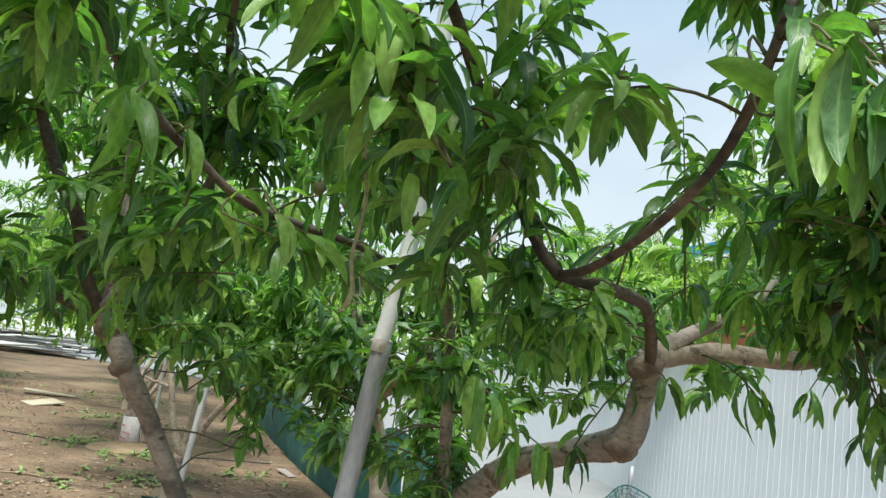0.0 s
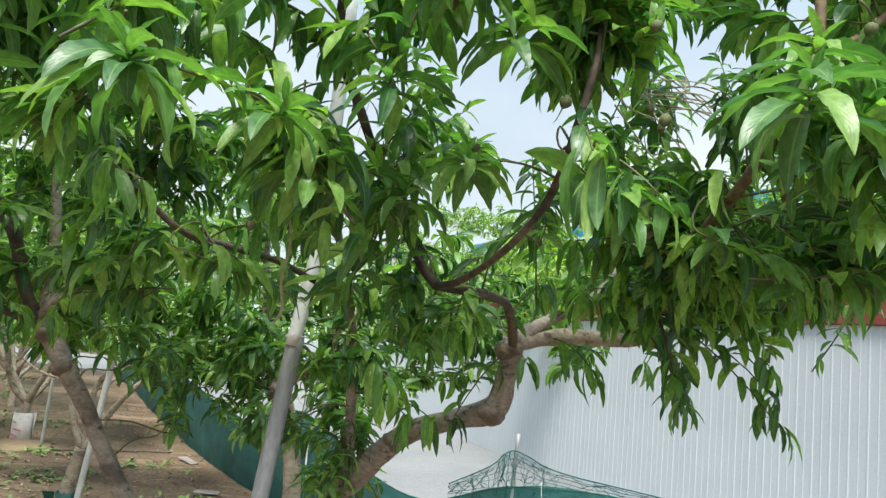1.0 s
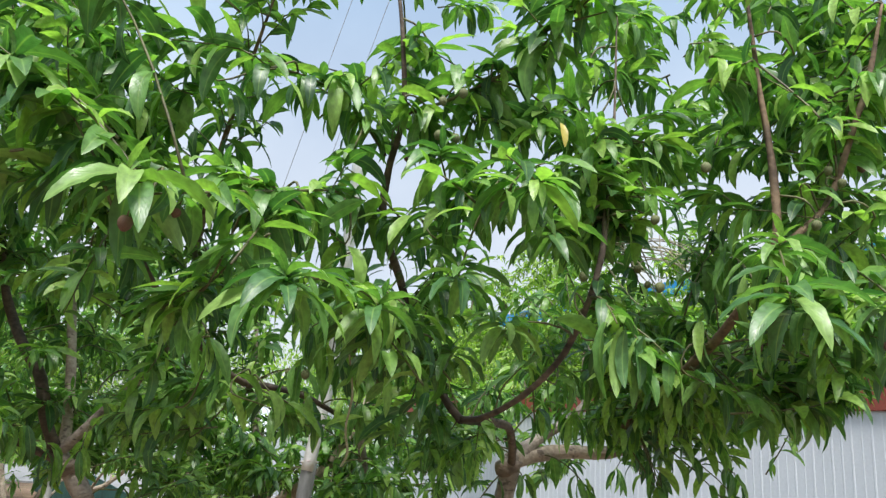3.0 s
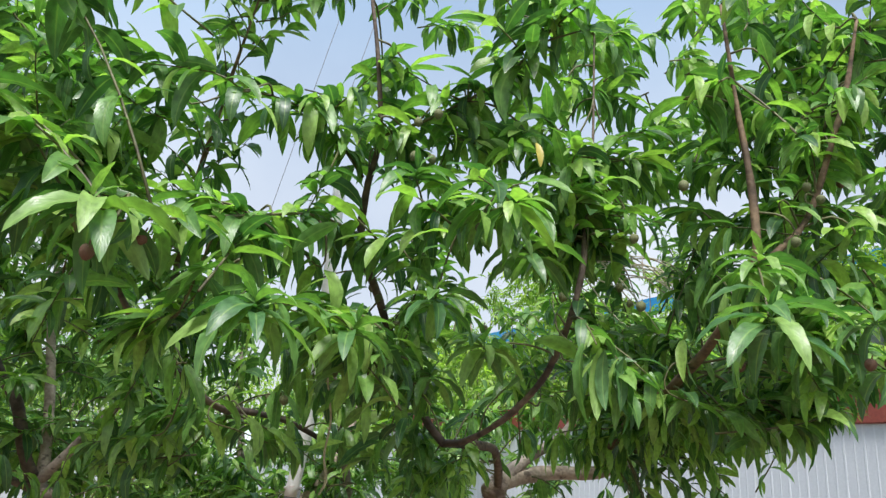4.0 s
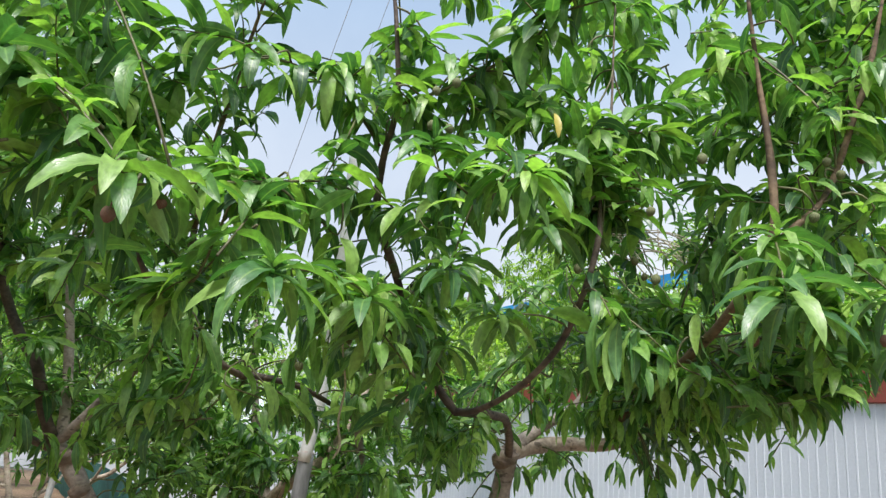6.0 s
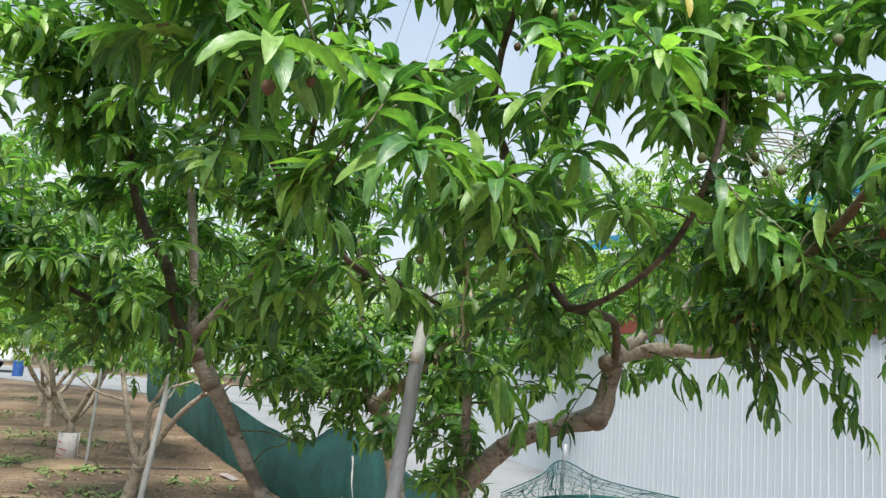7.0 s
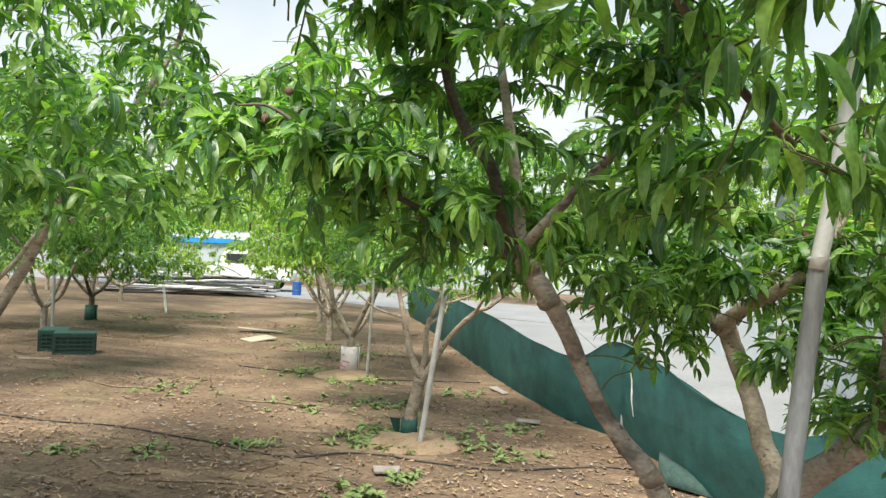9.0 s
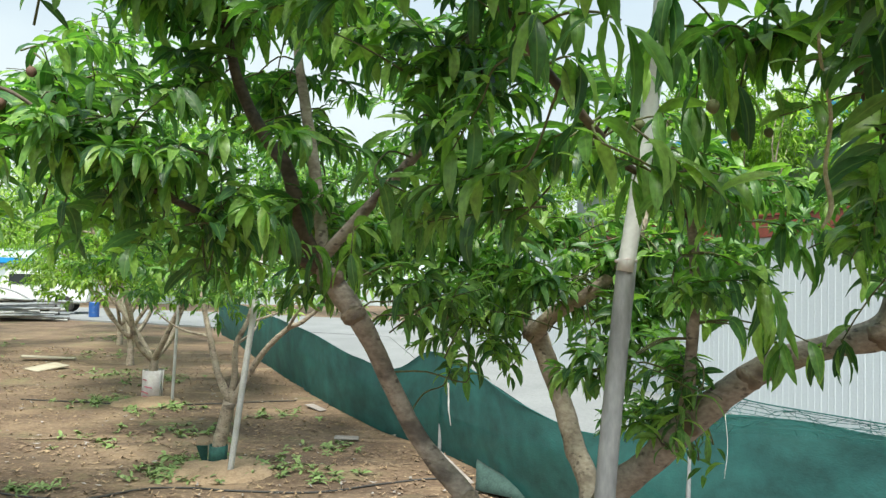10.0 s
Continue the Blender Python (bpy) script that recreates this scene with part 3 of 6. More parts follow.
def blue_building():
    b = thing("shed", "long shed with a blue sheet roof behind the wall", "building")
    turn = Matrix.Translation((6.9, 12.5, 0)) @ Matrix.Rotation(math.atan2(WALL_DIR.y, WALL_DIR.x), 4, "Z")
    bm = bmesh.new()
    box(bm, (26, 5.0, 4.9), turn @ Matrix.Translation((0, -3.0, 2.45)), 0.02)
    part("wall", bm, GREYSHEET, b)
    bm = bmesh.new()
    for i in range(65):
        box(bm, (0.397, 3.6, 0.05), turn @ Matrix.Translation((-12.9 + i * 0.4, -1.35, 5.42 + (0.012 if i % 2 else 0))) @ Matrix.Rotation(-0.22, 4, "X"))
        box(bm, (0.397, 0.04, 0.30), turn @ Matrix.Translation((-12.9 + i * 0.4, 0.42 + (0.01 if i % 2 else 0), 4.92)))
    part("roof", bm, BLUE, b, "bright blue corrugated roof sheet")


blue_building()


# ---------------------------------------------------------------- green net fence
FENCE = [(-7.6, 21.6, 1.0), (-6.64, 19.7, 1.0), (-5.0, 15.9, 1.04), (-3.64, 12.99, 0.98), (-2.75, 11.1, 0.93), (-1.95, 9.55, 0.80), (-1.32, 8.6, 0.76), (-0.89, 8.0, 1.02),
         (-0.45, 7.2, 0.93), (-0.1, 6.3, 0.80), (0.42, 5.6, 0.70), (1.05, 5.65, 0.83), (1.8, 5.7, 0.82), (2.3, 5.35, 0.78), (2.9, 4.9, 0.74), (3.9, 4.3, 0.76), (5.2, 3.6, 0.76)]


def net_fence():
    f = thing("net_fence", "sagging dark green shade-net fence on thin posts", "fence")
    line = smooth_line(FENCE, 14)
    V, F, UV = [], [], []
    rows = 12
    run = 0.0
    for i, (x, y, h) in enumerate(line):
        if i:
            run += math.hypot(x - line[i - 1][0], y - line[i - 1][1])
        d = line[min(i + 1, len(line) - 1)] - line[max(i - 1, 0)]
        nx, ny = -d[1], d[0]
        k = math.hypot(nx, ny)
        nx, ny = nx / k, ny / k
        for j in range(rows + 1):
            t = j / rows
            z = h * t + 0.02 * noise.noise(Vector((run * 1.5, 0, 5))) * t
            w = 0.035 * noise.noise(Vector((run * 1.1, t * 1.2, 0))) + 0.010 * noise.noise(Vector((run * 3.1 + t * 2, t * 2.2, 7))) + 0.10 * (1 - t) ** 3
            V.append((x + nx * w, y + ny * w, z - 0.03 * (1 - t)))
            UV.append((run, t))
    n = rows + 1
    for i in range(len(line) - 1):
        for j in range(rows):
            F.append((i * n + j, (i + 1) * n + j, (i + 1) * n + j + 1, i * n + j + 1))
    me = mesh_of("net", V, F)
    lay = me.uv_layers.new(name="UVMap")
    lay.data.foreach_set("uv", np.array([UV[v] for p in F for v in p], dtype=np.float32).ravel())
    hang("net", me, NET, f, "dark green woven shade net, sagging between posts")
    for x, y, h in ((-0.78, 7.92, 1.25), (1.08, 5.68, 1.225), (-3.5, 13.0, 1.2), (-6.5, 19.7, 1.2), (3.6, 4.55, 1.2)):
        tube("post", [(x, y, -0.05, 0.018), (x + 0.01, y, h * 0.5, 0.017), (x + 0.03, y - 0.02, h, 0.016)], POLE if h > 1.22 else WOOD, f, 8)
    # pale wire along the top and a white strip of cloth hanging by a post
    tube("wire", [(x, y, h - 0.003, 0.006) for x, y, h in FENCE], NET, f, 5)
    bm = bmesh.new()
    for i in range(7):
        z = 0.76 - i * 0.07
        a = 0.006 * math.sin(i * 1.3) + 0.004 * i
        vs = [bm.verts.new((-0.70 + a - 0.011 + 0.002 * i, 7.66, z)), bm.verts.new((-0.70 + a + 0.012, 7.65, z - 0.01))]
        if i:
            bm.faces.new((last[0], last[1], vs[1], vs[0]))
        last = vs
    part("cloth_strip", bm, PALE_POLE, f, "torn white plastic strip")
    tube("loose_thread", [(1.28, 5.50, 0.90, 0.0016), (1.29, 5.47, 0.66, 0.0014), (1.265, 5.46, 0.45, 0.0012)], CLOTH, f, 5, label="pale loose thread")
    return f


net_fence()


def loose_net():
    """A thinner torn net slung above the fence in front of the wall, its strands showing."""
    ob = thing("torn_net", "thin torn green net slung above the fence", "net")
    top = smooth_line([(0.60, 5.5, 0.84), (0.90, 5.55, 0.98), (1.08, 5.6, 1.10), (1.4, 5.55, 0.98), (2.0, 5.4, 0.90), (2.6, 5.05, 0.86), (3.6, 4.5, 0.85), (4.6, 3.9, 0.85)], 10)
    low = 0.74

    def spot(i, t):
        x, y, h = top[i]
        return np.array((x + 0.02 * noise.noise(Vector((i * 0.3, t * 3, 0))), y + 0.05 * noise.noise(Vector((i * 0.2, t * 2, 4))), low + (h - low) * t))

    V, F, UV = [], [], []
    for i in range(len(top)):
        for j in range(6):
            V.append(spot(i, j / 5))
            UV.append((i * 0.08, j / 5))
    for i in range(len(top) - 1):
        for j in range(5):
            F.append((i * 6 + j, i * 6 + 6 + j, i * 6 + 7 + j, i * 6 + j + 1))
    me = mesh_of("net", V, F)
    me.uv_layers.new(name="UVMap").data.foreach_set("uv", np.array([UV[v] for p in F for v in p], dtype=np.float32).ravel())
    hang("net", me, NET_LOOSE, ob)
    rng = np.random.default_rng(9)
    lines = []
    for k in range(120):        # slanting strands, pulled about
        i0 = int(rng.integers(0, len(top) - 7))
        i1, t0 = i0 + int(rng.integers(-5, 7)), rng.uniform(0, 0.5)
        ks = np.linspace(0, 1, 5)
        lines.append(np.array([(*(spot(int(np.clip(round(i0 + (i1 - i0) * q), 0, len(top) - 1)), t0 + (1 - t0) * q) + rng.normal(0, 0.008, 3)), 0.0021) for q in ks]))
    for t in (0.25, 0.42, 0.58, 0.72, 0.85, 0.93):
        lines.append(np.array([(*(spot(i, t) + rng.normal(0, 0.006, 3)), 0.0024) for i in range(0, len(top), 2)]))
    tubes("strand", lines, NET, ob, 3)
    tube("edge_cord", [(*p[:2], p[2] + 0.004, 0.005) for p in top[::4]], NET, ob, 5)


loose_net()

# ---------------------------------------------------------------- the peach tree in front
MAIN_LIMBS = []


def limb(name, bark, *rows):
    """A limb of the front tree: rows of x, y, z, radius from its base to its tip."""
    MAIN_LIMBS.append((name, bark, list(rows)))


limb("trunk", BARK, (-0.26, 2.22, -0.05, 0.0697), (-0.27, 2.22, 0.25, 0.0615), (-0.29, 2.2, 0.55, 0.06396), (-0.31, 2.18, 0.72, 0.0574))
limb("limb", BARK, (-0.31, 2.18, 0.66, 0.0405), (-0.40, 2.12, 0.98, 0.0352), (-0.49, 2.06, 1.22, 0.0299), (-0.58, 2.10, 1.32, 0.0255), (-0.66, 2.11, 1.43, 0.0238), (-0.73, 2.06, 1.59, 0.0238), (-0.785, 2.02, 1.70, 0.0273), (-0.84, 2.05, 1.765, 0.0282), (-0.89, 2.04, 1.835, 0.0229))
limb("limb", BARK, (-0.29, 2.2, 0.70, 0.05084), (-0.21, 2.23, 0.98, 0.04592), (-0.12, 2.21, 1.21, 0.041), (-0.03, 2.15, 1.32, 0.03772), (0.05, 2.09, 1.425, 0.03772), (0.13, 2.02, 1.53, 0.03444), (0.22, 1.96, 1.61, 0.03116), (0.35, 1.92, 1.66, 0.03034), (0.44, 1.88, 1.70, 0.0369), (0.46, 1.86, 1.78, 0.02952), (0.475, 1.83, 1.89, 0.0328))
limb("limb", BARK_PALE, (-0.29, 2.22, 0.70, 0.046), (-0.21, 2.28, 0.98, 0.040), (-0.14, 2.36, 1.16, 0.035), (-0.165, 2.53, 1.275, 0.033), (-0.19, 2.63, 1.38, 0.032), (-0.235, 2.73, 1.52, 0.033), (-0.27, 2.76, 1.625, 0.033))
limb("branch", BARK_DARK, (-0.89, 2.04, 1.82, 0.0208), (-0.925, 2.0, 1.92, 0.0192), (-0.955, 1.965, 2.055, 0.0184), (-1.01, 1.97, 2.13, 0.0168), (-1.07, 1.97, 2.24, 0.0152), (-1.10, 1.93, 2.36, 0.0128), (-1.12, 1.86, 2.62, 0.0088), (-1.10, 1.80, 2.9, 0.0048))
limb("branch", BARK, (-0.89, 2.04, 1.83, 0.0170), (-0.81, 2.0, 1.91, 0.0153), (-0.73, 1.95, 1.99, 0.0145), (-0.66, 1.90, 2.055, 0.0127), (-0.58, 1.85, 2.15, 0.0110), (-0.52, 1.75, 2.28, 0.0100), (-0.48, 1.6, 2.45, 0.0090))
limb("branch", BARK_DARK, (-0.89, 2.04, 1.81, 0.0120), (-0.98, 1.90, 1.87, 0.0105), (-1.10, 1.78, 1.93, 0.0090), (-1.26, 1.66, 2.02, 0.0067), (-1.42, 1.60, 2.15, 0.0045), (-1.52, 1.58, 2.16, 0.0030))
limb("branch", BARK_PALE, (-0.88, 2.05, 1.82, 0.0192), (-0.90, 2.10, 1.95, 0.0176), (-0.93, 2.15, 2.10, 0.0160), (-0.96, 2.18, 2.25, 0.0152), (-1.0, 2.22, 2.45, 0.0104), (-1.02, 2.3, 2.75, 0.0056))
limb("branch", BARK_PALE, (0.475, 1.83, 1.885, 0.030), (0.55, 1.87, 1.90, 0.024), (0.66, 1.92, 1.915, 0.022), (0.82, 1.97, 1.92, 0.021), (0.95, 2.0, 1.95, 0.015), (1.1, 2.02, 2.02, 0.008))
limb("branch", BARK, (0.475, 1.83, 1.88, 0.030), (0.56, 1.88, 1.945, 0.0185), (0.66, 1.94, 2.0, 0.0150), (0.74, 1.98, 2.06, 0.0125), (0.84, 2.05, 2.2, 0.009), (0.92, 2.1, 2.45, 0.006))
limb("branch", BARK_DARK, (0.47, 1.82, 1.87, 0.0138), (0.45, 1.74, 1.93, 0.0125), (0.42, 1.66, 1.975, 0.0116), (0.36, 1.55, 1.985, 0.0120), (0.29, 1.45, 1.985, 0.0116), (0.232, 1.368, 1.983, 0.0103))
limb("branch", BARK_DARK, (0.232, 1.368, 1.983, 0.0103), (0.20, 1.38, 2.02, 0.0103), (0.17, 1.40, 2.075, 0.0103), (0.12, 1.36, 2.16, 0.0103), (0.05, 1.25, 2.30, 0.0099), (0.0, 1.20, 2.41, 0.0095), (0.0, 1.13, 2.52, 0.0086), (0.015, 1.0, 2.60, 0.0069), (0.0, 0.95, 2.75, 0.0052), (-0.03, 0.95, 2.95, 0.0034))
limb("branch", BARK_DARK, (0.232, 1.368, 1.983, 0.0076), (0.27, 1.30, 1.99, 0.0076), (0.33, 1.21, 2.03, 0.0072), (0.39, 1.13, 2.10, 0.0069), (0.42, 1.07, 2.17, 0.0069), (0.43, 1.0, 2.24, 0.0066), (0.45, 0.98, 2.34, 0.0062), (0.47, 1.02, 2.45, 0.0048), (0.50, 1.05, 2.62, 0.0034), (0.52, 1.08, 2.95, 0.0021))
limb("branch", BARK, (0.05, 2.08, 1.43, 0.023), (0.045, 2.05, 1.52, 0.0172), (0.04, 2.0, 1.66, 0.0155), (0.035, 1.96, 1.82, 0.0129), (0.0, 1.9, 2.0, 0.0095), (-0.04, 1.8, 2.2, 0.0052))
limb("branch", BARK_PALE, (-0.29, 2.75, 1.60, 0.028), (-0.22, 2.62, 1.69, 0.024), (-0.14, 2.49, 1.75, 0.022), (-0.05, 2.42, 1.85, 0.018), (0.05, 2.45, 2.05, 0.011), (0.1, 2.5, 2.3, 0.006))
limb("branch", BARK, (-0.29, 2.75, 1.60, 0.026), (-0.33, 2.78, 1.72, 0.022), (-0.37, 2.8, 1.9, 0.018), (-0.42, 2.9, 2.2, 0.011), (-0.45, 3.0, 2.6, 0.005))
limb("branch", BARK_DARK, (0.01, 1.92, 1.95, 0.0077), (-0.15, 1.75, 2.03, 0.0082), (-0.28, 1.58, 2.05, 0.0090), (-0.285, 1.42, 2.04, 0.0090), (-0.318, 1.345, 2.055, 0.0077), (-0.37, 1.30, 2.10, 0.0082), (-0.41, 1.26, 2.135, 0.0077), (-0.5, 1.2, 2.25, 0.0077), (-0.6, 1.15, 2.45, 0.0043))
limb("branch", BARK_WARM, (0.84, 1.98, 1.93, 0.0120), (0.80, 1.75, 2.0, 0.0129), (0.78, 1.52, 2.085, 0.0125), (0.74, 1.2, 2.13, 0.0112), (0.75, 1.0, 2.22, 0.0105), (0.77, 0.875, 2.34, 0.0096), (0.775, 0.87, 2.5, 0.0080), (0.76, 0.88, 2.7, 0.0058), (0.75, 0.9, 2.95, 0.0034))
limb("branch", BARK_WARM, (0.765, 0.86, 2.33, 0.0078), (0.80, 0.85, 2.365, 0.0076), (0.894, 0.867, 2.458, 0.0072), (0.96, 0.848, 2.643, 0.0066), (0.988, 0.843, 2.722, 0.0065), (1.013, 0.813, 2.895, 0.003))
limb("branch", TWIG, (0.0, 1.18, 2.43, 0.004), (-0.1, 0.95, 2.40, 0.003), (-0.2, 0.75, 2.33, 0.0026), (-0.36, 0.56, 2.25, 0.002))
limb("branch", TWIG, (0.15, 1.37, 2.10, 0.004), (0.05, 1.1, 2.16, 0.003), (-0.06, 0.85, 2.19, 0.0026), (-0.165, 0.62, 2.165, 0.002))
CLAD = []           # slender branches with leafy side shoots all along


def clad(bark, size, *rows):
    limb("branch", bark, *rows)
    CLAD.append((size, rows))


clad(BARK_WARM, 0.105, (-0.48, 1.6, 2.44, 0.0088), (-0.455, 1.55, 2.60, 0.0078), (-0.427, 1.51, 2.72, 0.0070), (-0.373, 1.42, 2.885, 0.0055), (-0.34, 1.38, 3.0, 0.0040), (-0.29, 1.35, 3.2, 0.0022))
clad(TWIG, 0.115, (0.0, 1.18, 2.42, 0.0042), (0.006, 1.127, 2.40, 0.0040), (0.089, 0.952, 2.375, 0.0034), (0.187, 0.75, 2.365, 0.0028), (0.241, 0.686, 2.372, 0.0018))
clad(TWIG, 0.125, (0.015, 1.0, 2.60, 0.0042), (0.12, 0.97, 2.64, 0.0038), (0.26, 0.932, 2.724, 0.0034), (0.334, 0.85, 2.792, 0.0028), (0.384, 0.78, 2.828, 0.0018))
clad(TWIG, 0.105, (-1.26, 1.66, 2.02, 0.0050), (-1.412, 1.80, 2.17, 0.0040), (-1.56, 1.85, 2.20, 0.0034), (-1.70, 1.80, 2.15, 0.0022))
clad(TWIG, 0.111, (-0.086, 1.617, 2.248, 0.0040), (-0.074, 1.497, 2.249, 0.0036), (-0.020, 1.450, 2.224, 0.0030), (0.036, 1.422, 2.230, 0.0026), (0.084, 1.403, 2.239, 0.0018))
clad(TWIG, 0.118, (-0.01, 1.12, 2.55, 0.0040), (-0.07, 1.07, 2.61, 0.0034), (-0.13, 1.03, 2.65, 0.0028), (-0.21, 0.98, 2.66, 0.0018))
MAIN_MASSES = []  # centre, radii, shoots, leaf length
MAIN_MASSES += [
    ((-0.40, 0.88, 2.12), (0.16, 0.10, 0.08), 3, 0.124), ((0.48, 0.90, 2.12), (0.16, 0.10, 0.07), 4, 0.124), ((0.92, 0.85, 2.15), (0.22, 0.18, 0.12), 8, 0.124), ((-0.62, 0.80, 2.55), (0.18, 0.25, 0.34), 10, 0.129),
    ((-0.45, 1.05, 2.42), (0.20, 0.22, 0.20), 8, 0.124), ((-0.72, 1.05, 2.85), (0.20, 0.30, 0.30), 12, 0.129), ((0.05, 1.35, 2.25), (0.45, 0.30, 0.22), 4, 0.115), ((0.02, 1.10, 2.68), (0.28, 0.35, 0.28), 11, 0.12),
]
MAIN_MASSES += [
    ((0.12, 1.15, 3.02), (0.38, 0.40, 0.25), 6, 0.12), ((0.50, 1.10, 2.66), (0.30, 0.34, 0.30), 12, 0.12), ((0.55, 1.2, 3.05), (0.38, 0.40, 0.25), 5, 0.12), ((0.95, 1.10, 2.62), (0.32, 0.40, 0.36), 28, 0.12),
    ((1.05, 1.2, 3.05), (0.38, 0.40, 0.28), 16, 0.12), ((0.35, 1.75, 2.62), (0.5, 0.3, 0.28), 6, 0.11), ((1.25, 1.25, 2.35), (0.25, 0.35, 0.25), 18, 0.115), ((-0.45, 1.70, 2.06), (0.40, 0.32, 0.18), 11, 0.11),
]
MAIN_MASSES += [
    ((-0.45, 1.75, 2.38), (0.38, 0.35, 0.25), 13, 0.11), ((-1.0, 2.05, 2.45), (0.36, 0.42, 0.36), 24, 0.11), ((-1.0, 1.9, 2.95), (0.40, 0.45, 0.35), 25, 0.11),
    ((-1.28, 1.65, 2.10), (0.30, 0.22, 0.16), 15, 0.106), ((-1.05, 1.75, 2.02), (0.30, 0.25, 0.10), 13, 0.106), ((0.05, 1.72, 2.02), (0.28, 0.22, 0.14), 7, 0.11), ((0.82, 1.62, 2.10), (0.36, 0.36, 0.14), 23, 0.11),
]
MAIN_MASSES += [
    ((0.98, 1.72, 1.98), (0.26, 0.28, 0.08), 9, 0.106), ((1.15, 1.5, 2.15), (0.28, 0.36, 0.20), 18, 0.11), ((-0.15, 2.55, 1.76), (0.48, 0.36, 0.22), 22, 0.106), ((0.05, 2.25, 1.56), (0.22, 0.18, 0.12), 10, 0.092),
    ((-0.45, 2.9, 2.25), (0.6, 0.5, 0.40), 15, 0.11), ((0.80, 2.4, 2.40), (0.45, 0.45, 0.30), 8, 0.11), ((-0.55, 2.5, 1.90), (0.35, 0.35, 0.22), 14, 0.106), ((0.28, 1.25, 2.36), (0.26, 0.24, 0.14), 7, 0.11),
]
MAIN_MASSES += [
    ((-0.18, 0.85, 2.36), (0.16, 0.14, 0.06), 5, 0.115), ((0.38, 2.95, 1.92), (0.45, 0.35, 0.26), 18, 0.101), ((-0.35, 2.35, 1.62), (0.25, 0.25, 0.14), 12, 0.0966), ((-0.75, 1.55, 2.30), (0.25, 0.25, 0.20), 14, 0.11),
    ((0.15, 1.30, 1.95), (0.18, 0.18, 0.08), 4, 0.11), ((0.78, 2.60, 1.98), (0.35, 0.30, 0.18), 16, 0.105), ((-0.62, 2.75, 1.76), (0.48, 0.40, 0.26), 24, 0.10), ((-1.0, 2.5, 1.85), (0.3, 0.3, 0.2), 14, 0.105),
]
MAIN_MASSES += [
    ((1.0, 1.5, 3.3), (0.5, 0.4, 0.25), 12, 0.12), ((0.3, 1.5, 3.3), (0.5, 0.4, 0.25), 5, 0.12), ((-1.28, 1.78, 1.86), (0.25, 0.25, 0.12), 4, 0.11),
    ((1.35, 1.3, 2.75), (0.25, 0.4, 0.4), 20, 0.12), ((-0.62, 1.3, 3.25), (0.4, 0.4, 0.25), 16, 0.125), ((-0.1, 1.5, 3.45), (0.4, 0.4, 0.22), 12, 0.12), ((0.75, 1.7, 3.55), (0.6, 0.4, 0.22), 8, 0.12),
]
MAIN_MASSES += [
    ((-0.95, 1.4, 3.0), (0.25, 0.3, 0.3), 12, 0.12), ((-0.91, 2.70, 1.87), (0.20, 0.2, 0.12), 12, 0.105), ((-0.70, 2.72, 1.72), (0.20, 0.2, 0.09), 9, 0.10), ((-0.47, 2.52, 1.86), (0.22, 0.2, 0.10), 11, 0.105),
    ((-0.92, 2.2, 1.95), (0.2, 0.2, 0.08), 7, 0.105), ((0.1, 2.34, 1.86), (0.18, 0.15, 0.10), 7, 0.10), ((-0.1, 2.53, 1.93), (0.2, 0.2, 0.10), 4, 0.105),
]
MAIN_MASSES += [
    ((0.26, 1.64, 1.88), (0.10, 0.10, 0.05), 4, 0.11), ((-1.60, 1.85, 2.12), (0.24, 0.2, 0.09), 9, 0.11), ((-0.7, 3.0, 2.45), (0.4, 0.3, 0.3), 20, 0.11),
    ((0.0, 3.1, 2.5), (0.4, 0.3, 0.28), 5, 0.11), ((0.6, 3.0, 2.5), (0.4, 0.3, 0.25), 4, 0.11), ((1.0, 2.5, 2.55), (0.3, 0.3, 0.25), 8, 0.11), ((0.25, 2.7, 2.25), (0.3, 0.2, 0.15), 4, 0.11),
]
MAIN_MASSES += [
    ((-0.85, 1.62, 1.95), (0.22, 0.15, 0.08), 4, 0.11), ((-0.62, 1.65, 1.93), (0.2, 0.15, 0.08), 3, 0.11), ((-1.05, 1.72, 1.92), (0.2, 0.15, 0.08), 5, 0.11), ((-0.62, 2.05, 1.76), (0.16, 0.14, 0.06), 4, 0.10),
    ((-0.75, 1.85, 2.15), (0.25, 0.2, 0.12), 4, 0.11), ((1.25, 2.75, 2.45), (0.3, 0.25, 0.14), 12, 0.11), ((1.5, 2.6, 2.5), (0.25, 0.25, 0.14), 10, 0.11), ((-1.27, 1.78, 2.58), (0.16, 0.25, 0.22), 12, 0.11),
]
MAIN_MASSES += [
    ((-1.15, 1.55, 2.68), (0.22, 0.25, 0.15), 9, 0.11), ((0.46, 2.85, 2.12), (0.28, 0.2, 0.10), 6, 0.105), ((0.80, 2.82, 2.08), (0.22, 0.2, 0.12), 6, 0.105),
    ((-0.14, 3.03, 1.98), (0.25, 0.2, 0.10), 4, 0.105),
]
MAIN_MASSES += [
    ((1.26, 1.14, 3.0), (0.22, 0.25, 0.22), 14, 0.12), ((-0.61, 1.58, 1.99), (0.2, 0.2, 0.08), 9, 0.11), ((-0.40, 1.54, 2.05), (0.2, 0.2, 0.08), 4, 0.11), ((1.33, 1.76, 2.20), (0.22, 0.25, 0.12), 13, 0.11),
    ((0.25, 1.5, 1.88), (0.14, 0.12, 0.06), 5, 0.11), ((-1.15, 1.55, 2.62), (0.28, 0.3, 0.3), 14, 0.115), ((0.72, 1.38, 2.45), (0.18, 0.2, 0.2), 9, 0.11),
]
